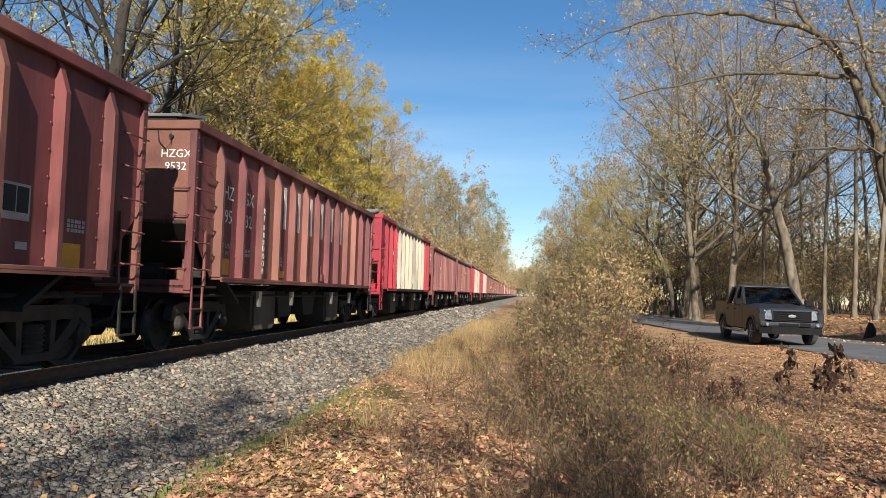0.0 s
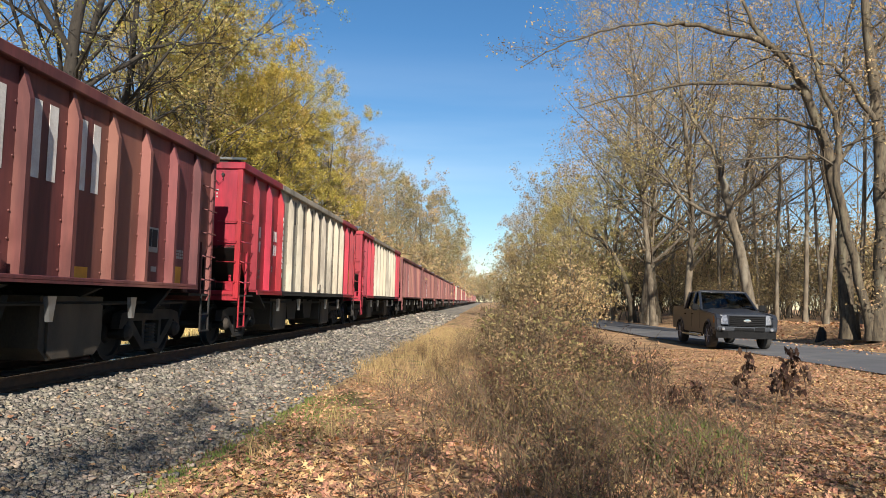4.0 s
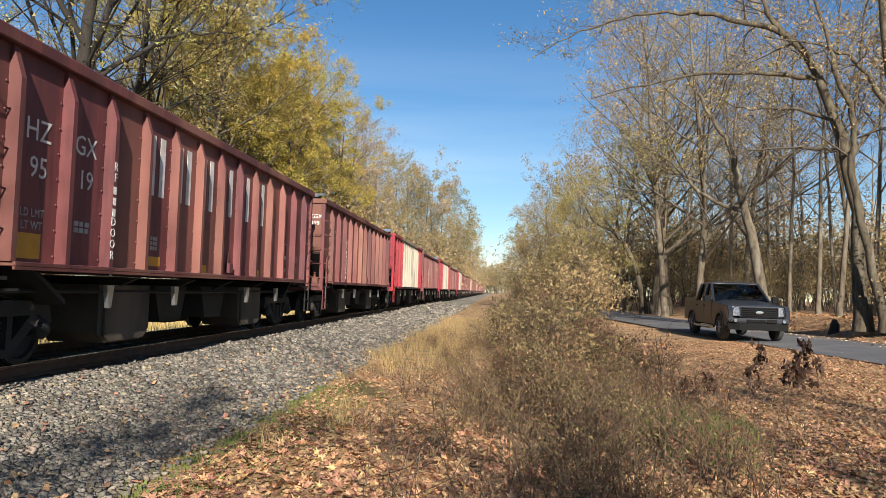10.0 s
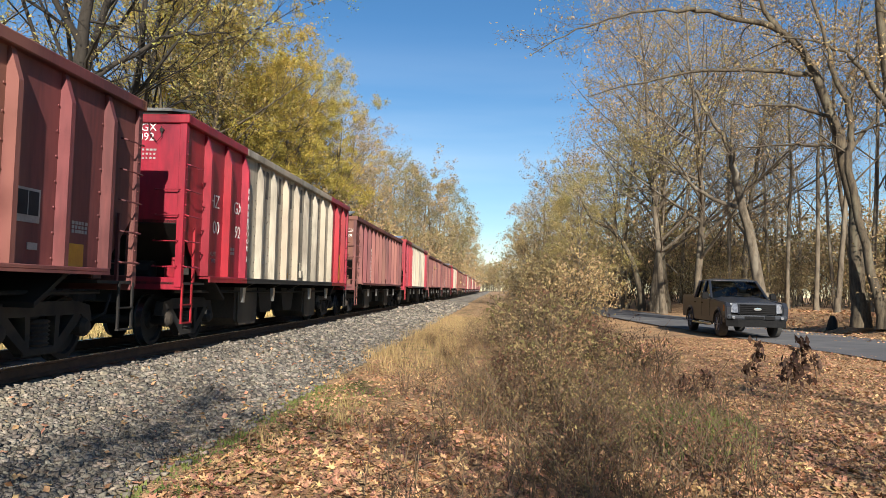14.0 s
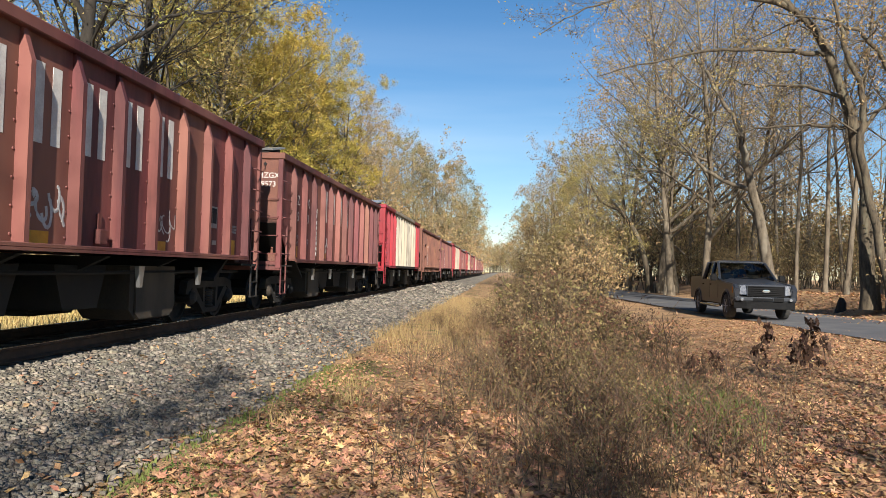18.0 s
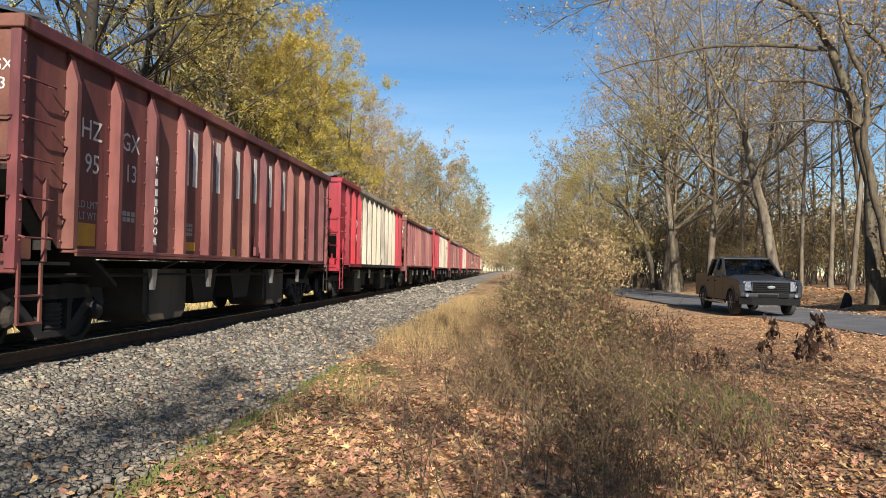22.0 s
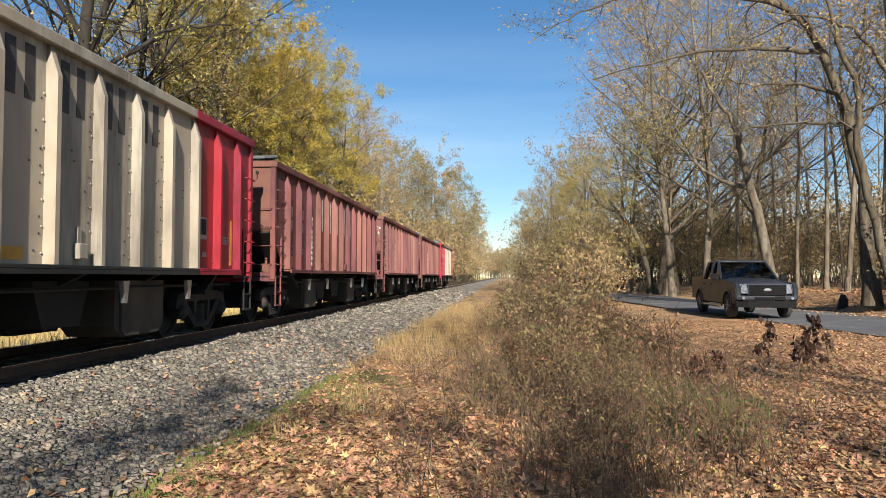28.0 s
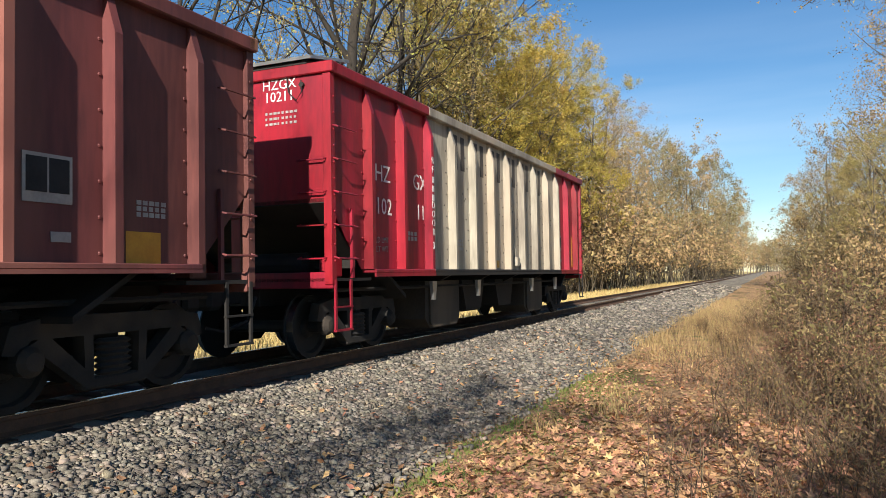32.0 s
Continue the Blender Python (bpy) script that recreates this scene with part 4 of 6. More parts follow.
LAMPG = material("clear_lamp", (0.36, 0.36, 0.37, 1), (0.16, 0.16, 0.17, 1), rough=0.12, metal=0.4, scale=14, fine=40, bump=0.05)
AMBER = material("amber_lens", (0.55, 0.18, 0.02, 1), (0.45, 0.14, 0.02, 1), rough=0.2, scale=14, fine=40, bump=0.0)
CABIN = material("dark_upholstery", (0.035, 0.033, 0.032, 1), (0.05, 0.047, 0.045, 1), rough=0.9, scale=14, fine=80, bump=0.1)
GLASS = plain_glass("tinted_glass", (0.22, 0.26, 0.28, 1))


def soft(shape, name, mat, parent, width=0.03, seg=2, label=""):
    """A part with rounded edges."""
    me = mesh_of(name, shape, mat)
    bm = bmesh.new()
    bm.from_mesh(me)
    bmesh.ops.remove_doubles(bm, verts=bm.verts, dist=1e-4)
    edges = [e for e in bm.edges if len(e.link_faces) == 2 and e.calc_face_angle(0) > 0.5]
    bmesh.ops.bevel(bm, geom=edges, offset=width, segments=seg, affect="EDGES", clamp_overlap=True)
    bm.to_mesh(me)
    bm.free()
    me.shade_smooth()
    me.set_sharp_from_angle(angle=radians(35))
    return part(name, me, None, parent, label)


def arch(yc, r, z0, n=10, rev=False):
    pts = [(yc + r * math.cos(a), 0.40 + r * math.sin(a)) for a in [math.pi * k / n for k in range(n + 1)]]
    return pts[::-1] if rev else pts


def make_truck():
    tr = new("pickup_truck")
    tagged(tr, "dark grey four-door pickup truck parked on the asphalt lane", "pickup truck")
    FY, RY = -1.95, 1.73
    low = 0.46
    side = [(-2.62, low), (-2.84, 0.62), (-2.90, 0.98), (-2.74, 1.14), (-1.12, 1.245), (1.12, 1.275), (1.14, 1.36), (2.88, 1.36), (2.93, 0.75), (2.80, low + 0.1)]
    bottom = [(RY + 0.52, low + 0.06)] + arch(RY, 0.49, low)[1:-1] + [(RY - 0.52, low)] + [(FY + 0.52, low)] + arch(FY, 0.49, low)[1:-1] + [(FY - 0.50, low)]
    sk = Shape()
    for s in (1, -1):
        sk.prism(side + bottom, *sorted((s * 0.80, s * 0.985)), "x")
    soft(sk, "body_side", PAINT, tr, 0.035, 2, "dark grey side panels with flared arches")
    for y, r in ((FY, 0.53), (RY, 0.53)):
        for s in (1, -1):
            fl = Shape()
            a_in, a_out = arch(y, 0.475, 0), arch(y, 0.555, 0)
            fl.prism(a_out + a_in[::-1], *sorted((s * 0.97, s * 1.012)), "x")
            soft(fl, "wheel_arch", PAINT, tr, 0.015, 1)
    hood = Shape().add([(-0.83, -2.80, 1.10), (0.83, -2.80, 1.10), (0.86, -1.05, 1.25), (-0.86, -1.05, 1.25), (-0.60, -2.74, 1.165), (0.60, -2.74, 1.165), (0.62, -1.05, 1.315), (-0.62, -1.05, 1.315), (-0.83, -2.8, 0.9), (0.83, -2.8, 0.9), (0.86, -1.05, 0.9), (-0.86, -1.05, 0.9)],
                       [(0, 1, 5, 4), (1, 2, 6, 5), (2, 3, 7, 6), (3, 0, 4, 7), (4, 5, 6, 7), (0, 8, 9, 1), (1, 9, 10, 2), (2, 10, 11, 3), (3, 11, 8, 0), (8, 11, 10, 9)])
    soft(hood, "hood", PAINT, tr, 0.03, 2)
    part("engine_bay", Shape().box(-0.8, 0.8, -2.76, -1.0, 0.45, 0.95), BLACKPL, tr)
    # cab: pillars and roof round the glass
    b0, b1, z0, z1 = 0.945, 0.80, 1.255, 1.90
    yb, yt = [-1.10, -0.02, 1.10], [-0.30, 0.05, 0.92]
    floor = Shape().box(-0.80, 0.80, -1.05, 1.12, 0.46, 0.62)
    part("cab_floor", floor, CABIN, tr)
    roof = Shape().add([(-b1, yt[0], z1), (b1, yt[0], z1), (b1, yt[2], z1), (-b1, yt[2], z1), (-0.60, yt[0] + 0.15, z1 + 0.055), (0.60, yt[0] + 0.15, z1 + 0.055), (0.60, yt[2] - 0.12, z1 + 0.05), (-0.60, yt[2] - 0.12, z1 + 0.05), (-b1, yt[0], z1 - 0.04), (b1, yt[0], z1 - 0.04), (b1, yt[2], z1 - 0.04), (-b1, yt[2], z1 - 0.04)],
                       [(0, 1, 5, 4), (1, 2, 6, 5), (2, 3, 7, 6), (3, 0, 4, 7), (4, 5, 6, 7), (0, 8, 9, 1), (1, 9, 10, 2), (2, 10, 11, 3), (3, 11, 8, 0), (8, 11, 10, 9)])
    soft(roof, "roof", PAINT, tr, 0.03, 2)

    def bar(p, q, w, name="pillar", mat=PAINT):
        return part(name, Shape().tube([p, q], w, 6), mat, tr)

    for s in (1, -1):
        bar((s * b0, -1.10, z0), (s * b1, -0.30, z1 - 0.02), 0.042)
        bar((s * b0, 0.06, z0), (s * b1, 0.10, z1 - 0.02), 0.05)
        bar((s * b0, 1.08, z0), (s * b1, 0.90, z1 - 0.02), 0.07)
        gl = Shape()
        for (ya, yc, ta, tc) in ((-1.02, 0.02, -0.30, 0.06), (0.10, 1.02, 0.14, 0.84)):
            x0, x1 = s * (b0 - 0.02), s * (b1 - 0.02)
            gl = Shape().add([(x0, ya, z0), (x0, yc, z0), (x1, tc, z1 - 0.04), (x1, ta, z1 - 0.04), (x0 - s * 0.006, ya, z0), (x0 - s * 0.006, yc, z0), (x1 - s * 0.006, tc, z1 - 0.04), (x1 - s * 0.006, ta, z1 - 0.04)],
                             [(0, 1, 2, 3), (7, 6, 5, 4), (0, 4, 5, 1), (1, 5, 6, 2), (2, 6, 7, 3), (3, 7, 4, 0)])
            part("side_window", gl, GLASS, tr, "tinted side glass")
        for ya, yc in ((-1.0, 0.04), (0.07, 1.05)):
            dr = Shape()
            x0, x1 = sorted((s * 0.9855, s * 0.9925))
            dr.box(x0, x1, ya, yc, 0.62, 1.235)
            door = soft(dr, "door", PAINT, tr, 0.003, 1)
            part("door_handle", Shape().box(*sorted((s * 0.994, s * 1.025)), yc - 0.22, yc - 0.06, 1.07, 1.11, 0.01), BLACKPL, door)
        soft(Shape().box(*sorted((s * 1.03, s * 1.26)), -1.05, -0.92, 1.22, 1.46, 0.0), "mirror", BLACKPL, tr, 0.035, 2, "black door mirror")
        part("mirror_arm", Shape().tube([(s * 0.93, -0.98, 1.28), (s * 1.06, -0.98, 1.30)], 0.035, 6), BLACKPL, tr)
        part("running_board", Shape().tube([(s * 0.98, -1.28, 0.40), (s * 1.05, -1.15, 0.36), (s * 1.05, 1.0, 0.36), (s * 0.98, 1.12, 0.40)], 0.05, 8), CHROME, tr, "polished tubular side step")
        # lamps
        soft(Shape().add([(s * 0.58, -2.92, 0.80), (s * 0.95, -2.78, 0.82), (s * 0.95, -2.70, 1.10), (s * 0.60, -2.86, 1.10), (s * 0.58, -2.6, 0.80), (s * 0.95, -2.6, 0.82), (s * 0.95, -2.6, 1.10), (s * 0.60, -2.6, 1.10)],
                         [(0, 1, 2, 3), (0, 4, 5, 1), (1, 5, 6, 2), (2, 6, 7, 3), (3, 7, 4, 0), (4, 7, 6, 5)]), "headlight", LAMPG, tr, 0.02, 2, "clear stacked headlight")
        part("turn_lens", Shape().box(*sorted((s * 0.962, s * 0.990)), -2.72, -2.62, 0.84, 1.06, 0.01), AMBER, tr)
        part("fog_lamp", Shape().lathe([(0, 0.055), (-0.03, 0.05), (-0.035, 0.01)], (s * 0.76, -2.945, 0.66), "y", 14), LAMPG, tr, "round fog lamp")
    ws = Shape().add([(-b0 + 0.04, -1.10, z0 + 0.02), (b0 - 0.04, -1.10, z0 + 0.02), (b1 - 0.04, -0.32, z1 - 0.03), (-b1 + 0.04, -0.32, z1 - 0.03), (0, -1.19, z0 + 0.02), (0, -0.37, z1 - 0.01)], [(0, 4, 5, 3), (4, 1, 2, 5)])
    part("windshield", ws, GLASS, tr, "raked tinted windshield")
    part("rear_window", Shape().add([(-0.84, 1.10, z0), (0.84, 1.10, z0), (0.68, 0.92, z1 - 0.03), (-0.68, 0.92, z1 - 0.03)], [(0, 1, 2, 3)]), GLASS, tr)
    part("wiper", Shape().tube([(-0.5, -1.18, 1.30), (0.1, -1.05, 1.38)], 0.012, 5).tube([(0.15, -1.18, 1.30), (0.72, -1.04, 1.37)], 0.012, 5), BLACKPL, tr)
    for x in (-0.42, 0.42):
        for y in (-0.05, 0.85):
            soft(Shape().box(x - 0.25, x + 0.25, y - 0.06, y + 0.08, 0.62, 1.46).box(x - 0.25, x + 0.25, y - 0.5, y, 0.62, 0.84).box(x - 0.12, x + 0.12, y - 0.04, y + 0.06, 1.46, 1.66), "seat", CABIN, tr, 0.03, 1)
    part("dashboard", Shape().box(-0.82, 0.82, -1.15, -0.72, 0.95, 1.24, 0.04), CABIN, tr)
    part("steering_wheel", Shape().tube([(0.42 + 0.19 * math.cos(a), -0.62 + 0.06 * math.sin(a), 1.16 + 0.18 * math.sin(a)) for a in [6.283 * k / 14 for k in range(15)]], 0.016, 6), BLACKPL, tr)
    # bed
    bed = Shape().box(-0.80, 0.80, 1.12, 2.86, 0.70, 0.76).box(-0.80, 0.80, 1.12, 1.18, 0.76, 1.34).box(-0.92, 0.92, 2.84, 2.92, 0.62, 1.35)
    part("cargo_bed", bed, PAINT, tr)
    # grille, bumper and plate
    gr = part("grille_frame", Shape().prism([(-0.58, 0.76), (0.58, 0.76), (0.60, 1.08), (-0.60, 1.08)], -2.90, -2.80, "y"), BLACKPL, tr, "black grille surround")
    for k in range(5):
        zz = 0.80 + 0.062 * k
        part("grille_bar", Shape().box(-0.56, 0.56, -2.925, -2.895, zz, zz + 0.028, 0.008), BLACKPL, gr)
    for s in (1, -1):
        part("grille_edge", Shape().box(*sorted((s * 0.565, s * 0.60)), -2.93, -2.88, 0.76, 1.08, 0.01), PAINT, gr)
    em = Shape().lathe([(0.0, 0.07), (-0.02, 0.065), (-0.022, 0.01)], (0, -2.925, 0), "y", 20)
    em.v = [(x * 1.9, y, 0.93 + z * 0.75) for x, y, z in em.v]
    part("badge", em, CHROME, gr, "plain oval badge")
    bp = Shape().prism([(-1.0, -2.72), (-0.92, -2.90), (-0.5, -2.98), (0.5, -2.98), (0.92, -2.90), (1.0, -2.72), (1.0, -2.4), (-1.0, -2.4)], 0.60, 0.735, "z")
    bumper = soft(bp, "bumper", PAINT, tr, 0.03, 2, "grey body-coloured bumper")
    part("air_intake", Shape().box(-0.42, 0.20, -2.99, -2.96, 0.615, 0.70, 0.01), BLACKPL, bumper)
    part("plate_holder", Shape().box(0.22, 0.54, -2.992, -2.972, 0.60, 0.72, 0.008), BLACKPL, bumper, "blank dark plate holder")
    part("air_dam", Shape().prism([(-0.95, -2.78), (-0.60, -2.93), (0.60, -2.93), (0.95, -2.78), (0.86, -2.5), (-0.86, -2.5)], 0.36, 0.60, "z"), BLACKPL, tr)
    part("chassis", Shape().box(-0.55, 0.55, -2.5, 2.8, 0.38, 0.52), BLACKPL, tr)
    part("rear_bumper", Shape().box(-0.95, 0.95, 2.90, 3.02, 0.52, 0.70, 0.02), CHROME, tr)
    tyre = mesh_of("tyre", Shape().lathe([(-0.125, 0.27), (-0.135, 0.34), (-0.12, 0.385), (-0.07, 0.402), (0.07, 0.402), (0.12, 0.385), (0.135, 0.34), (0.125, 0.27)], (0, 0, 0), "x", 32), TYRE, True)
    for y in (FY, RY):
        for s in (1, -1):
            wheel = part("wheel", tyre, None, tr, "road wheel with alloy spokes", at=pose(s * 0.86, y, 0.40))
            rim = Shape().lathe([(s * 0.06, 0.27), (s * 0.115, 0.27), (s * 0.12, 0.245), (s * 0.07, 0.24), (s * 0.065, 0.06)], (0, 0, 0), "x", 28)
            for k in range(6):
                a = 2 * math.pi * k / 6
                c, sn = math.cos(a), math.sin(a)
                rim.tube([(s * 0.115, 0.05 * c, 0.05 * sn), (s * 0.112, 0.245 * c, 0.245 * sn)], [0.035, 0.026], 4)
            rim.lathe([(s * 0.06, 0.07), (s * 0.13, 0.06), (s * 0.135, 0.02)], (0, 0, 0), "x", 12)
            part("rim", rim, RIM, wheel)
    return tr


truck = make_truck()
truck.matrix_basis = pose(8.52, 27.7, 0.262, 0, 0, -0.6)


# ---- trees ----
class Wood:
    """Tubes and leaves of one tree, gathered as arrays."""

    def __init__(self, seed):
        self.r = random.Random(seed)
        self.v, self.f, self.n = [], [], 0
        self.tips, self.reach = [], 1.0

    def limb(self, pts, radii, k):
        pts = np.array(pts, dtype=float)
        d = np.gradient(pts, axis=0)
        d /= np.linalg.norm(d, axis=1)[:, None] + 1e-9
        up = np.where(np.abs(d[:, 2:3]) < 0.9, np.array([[0, 0, 1.0]]), np.array([[1.0, 0, 0]]))
        a = np.cross(d, up)
        a /= np.linalg.norm(a, axis=1)[:, None] + 1e-9
        b = np.cross(d, a)
        ang = np.arange(k) * 2 * np.pi / k
        ring = pts[:, None, :] + (a[:, None, :] * np.cos(ang)[None, :, None] + b[:, None, :] * np.sin(ang)[None, :, None]) * np.array(radii)[:, None, None]
        m = len(pts)
        i = np.arange(m - 1)[:, None] * k
        j = np.arange(k)[None, :]
        j2 = (j + 1) % k
        faces = np.stack([i + j, i + j2, i + k + j2, i + k + j], -1).reshape(-1, 4) + self.n
        self.v.append(ring.reshape(-1, 3))
        self.f.append(faces)
        self.n += m * k

    def grow(self, start, way, length, radius, level, levels, wig, kids, sides, lift=0.12, low=0.30):
        r = self.r
        segs = (1 if level >= 3 else 2) if level >= levels else max(2, 6 - level)
        p, d = Vector(start), Vector(way).normalized()
        pts, rad = [p.copy()], [radius]
        for s in range(segs):
            d = (d + Vector((r.gauss(0, wig), r.gauss(0, wig), r.gauss(0, wig) + lift * (0.5 if level else 0.3)))).normalized()
            p = p + d * (length / segs)
            pts.append(p.copy())
            rad.append(radius * (1 - 0.82 * (s + 1) / segs) + 0.002)
        self.limb(pts, rad, sides[min(level, len(sides) - 1)])
        if level >= levels:
            self.tips.append((pts[-1], pts[len(pts) // 2]))
            return
        n = kids[min(level, len(kids) - 1)]
        for k in range(n):
            u = r.uniform(0.25, 1.0) if level else r.uniform(0.0, 1.0)
            if level == 0:
                u = low + (0.98 - low) * (k + r.random()) / n
            x = u * segs
            i = min(int(x), segs - 1)
            q = pts[i].lerp(pts[i + 1], x - i)
            dd = (pts[i + 1] - pts[i]).normalized()
            side = Vector((r.gauss(0, 1), r.gauss(0, 1), r.gauss(0, 0.6)))
            side = (side - dd * side.dot(dd)).normalized()
            a = r.uniform(0.55, 1.15)
            self.grow(q, dd * math.cos(a) + side * math.sin(a), length * r.uniform(0.38, 0.62) * (1.15 - 0.45 * u) * (self.reach if level == 0 else 1.0), max(0.004, radius * (1 - 0.8 * u) * 0.55), level + 1, levels, wig * 1.15, kids, sides, lift)


def leaves_at(tips, count, size, spread, rng, droop=0.3, corners=3):
    """Small folded leaves round the twigs."""
    t = np.array([p for pair in tips for p in pair])
    c = t[rng.integers(0, len(t), count)] + rng.normal(0, spread, (count, 3))
    a = rng.normal(0, 1, (count, 3))
    a[:, 2] -= droop
    a /= np.linalg.norm(a, axis=1)[:, None]
    b = rng.normal(0, 1, (count, 3))
    b -= a * (a * b).sum(1)[:, None]
    b /= np.linalg.norm(b, axis=1)[:, None]
    s = (size * rng.uniform(0.6, 1.35, count))[:, None]
    ring = [c - a * s, c + b * s * 0.55, c + a * s, c - b * s * 0.55] if corners == 4 else [c - a * s, c + b * s * 0.9, c + a * s]
    v = np.stack(ring, 1).reshape(-1, 3)
    f = np.arange(count * corners).reshape(-1, corners)
    return v, f


def make_tree(seed, height, radius, bark, leaf=None, n_leaf=0, leaf_size=0.09, spread=0.35, kids=(15, 6, 5), levels=3, lean=(0, 0), wig=0.10, label="", first=0.22, name="tree", sides=(8, 5, 3, 3), reach=1.0):
    w = Wood(seed)
    w.reach = reach
    w.grow((0, 0, -0.3), (lean[0], lean[1], 1), height, radius, 0, levels, wig * 0.45, kids, sides, low=first)
    # root flare
    w.limb([(0, 0, -0.3), (0, 0, 0.1), (0, 0, 0.7)], [radius * 1.6, radius * 1.25, radius * 0.98], sides[0])
    tree = new(name)
    tagged(tree, label, "tree")
    part("trunk", raw_mesh("trunk", np.concatenate(w.v), np.concatenate(w.f), bark, True), None, tree)
    if n_leaf:
        v, f = leaves_at(w.tips, n_leaf, leaf_size, spread, np.random.default_rng(seed))
        part("crown", raw_mesh("crown", v, f, leaf), None, tree)
    return tree


POPLAR = "tall poplar with thinning yellow-green autumn leaves"
OLIVE = "woodland tree with sparse olive and tan leaves"
OAK = "nearly bare oak with a few russet leaves"
PINE = "unseen young pine behind the camera, its dense clumps added for shade"
BARE = "bare grey tree with fine upward twigs"
KINDS = {
    "yellow": [make_tree(11, 19, 0.24, OAKBARK, LEAFY, 36000, 0.066, 0.17, (26, 6, 3), first=0.16, label=POPLAR, reach=0.60), make_tree(12, 17, 0.22, OAKBARK, LEAFY, 31000, 0.066, 0.17, (24, 6, 3), first=0.18, label=POPLAR, reach=0.62)],
    "olive": [make_tree(21, 17, 0.22, BARK, LEAFO, 19000, 0.066, 0.17, (20, 6, 3), first=0.12, label=OLIVE, reach=0.72), make_tree(22, 15, 0.20, BARK, LEAFO, 16000, 0.066, 0.17, (19, 6, 3), first=0.12, label=OLIVE, reach=0.72)],
    "russet": [make_tree(31, 17, 0.22, BARK, LEAFB, 11000, 0.066, 0.17, (18, 6, 5), label=OAK, reach=0.75)],
    "bare": [make_tree(41, 19, 0.22, TWIGBARK, LEAFB, 1500, 0.07, 0.2, (12, 6, 5), label=BARE), make_tree(42, 17, 0.19, TWIGBARK, LEAFO, 1500, 0.07, 0.2, (11, 6, 5), label=BARE)],
    "far_olive": [make_tree(51, 17, 0.22, BARK, LEAFG, 7500, 0.14, 0.30, (18, 5, 2), first=0.05, label=OLIVE, sides=(6, 3, 3, 3), reach=0.75), make_tree(52, 18, 0.22, BARK, LEAFB, 6000, 0.13, 0.30, (18, 5, 2), first=0.05, label=OAK, sides=(6, 3, 3, 3), reach=0.75), make_tree(53, 18, 0.22, BARK, LEAFG, 7500, 0.14, 0.30, (18, 5, 2), first=0.07, label=OLIVE, sides=(6, 3, 3, 3), reach=0.7)],
    "wide": [make_tree(24, 19, 0.24, BARK, LEAFO, 11000, 0.062, 0.19, (20, 7, 4), first=0.2, label=OLIVE, reach=0.95), make_tree(25, 18, 0.23, BARK, LEAFB, 8000, 0.062, 0.19, (20, 7, 4), first=0.2, label=OAK, reach=0.95)],
    "far_bare": [make_tree(54, 18, 0.22, TWIGBARK, LEAFB, 2200, 0.10, 0.28, (15, 6, 3), first=0.08, label=BARE, sides=(6, 3, 3, 3), reach=0.8)],
    "pole": [make_tree(55, 20, 0.17, BARK, LEAFO, 2600, 0.07, 0.2, (11, 5, 4), first=0.34, label="slender straight woodland tree, bare but for a few leaves", sides=(6, 3, 3, 3), reach=0.75), make_tree(56, 18, 0.14, BARK, LEAFB, 2200, 0.07, 0.2, (11, 5, 4), first=0.34, label="slender straight woodland tree, bare but for a few leaves", sides=(6, 3, 3, 3), reach=0.75)],
    "thin": [make_tree(58, 20, 0.17, BARK, LEAFO, 1800, 0.08, 0.28, (9, 5, 4), first=0.4, label="slender straight woodland tree, bare but for a few leaves", sides=(6, 3, 3, 3)), make_tree(59, 18, 0.14, BARK, LEAFB, 1500, 0.08, 0.28, (9, 5, 4), first=0.4, label="slender straight woodland tree, bare but for a few leaves", sides=(6, 3, 3, 3))],
    "clump": [make_tree(61, 12, 0.17, BARK, LEAFD, 2900, 0.085, 0.30, (9, 3), levels=2, first=0.45, label=PINE, reach=0.62), make_tree(62, 11, 0.15, BARK, LEAFD, 2600, 0.085, 0.30, (8, 3), levels=2, first=0.45, label=PINE, reach=0.66)],
    "dark": [make_tree(57, 18, 0.23, DARKBARK, LEAFD, 9000, 0.055, 0.2, (17, 6, 4), first=0.25, wig=0.2, label="dark spreading tree with sparse olive leaves beyond the track")],
}


def make_shrub(seed, height, leaf, n_leaf, label):
    w = Wood(seed)
    r = w.r
    for k in range(8):
        a, q = r.uniform(0, 6.283), 0.9 * r.random()
        w.grow((q * math.cos(a), q * math.sin(a), -0.1), (r.gauss(0, 0.25), r.gauss(0, 0.25), 1), height * r.uniform(0.5, 1.0), r.uniform(0.012, 0.03), 1, 3, 0.12, (0, 4, 3), (3, 3, 3, 3), 0.06)
    bush = new("shrub")
    tagged(bush, label, "shrub", "undergrowth of the wood")
    part("stem", raw_mesh("stem", np.concatenate(w.v), np.concatenate(w.f), OAKBARK), None, bush)
    v, f = leaves_at(w.tips, int(n_leaf * 1.3), 0.064, 0.20, np.random.default_rng(seed))
    v[:, 2] = np.maximum(v[:, 2], 0.02)
    part("foliage", raw_mesh("foliage", v, f, leaf), None, bush)
    return bush


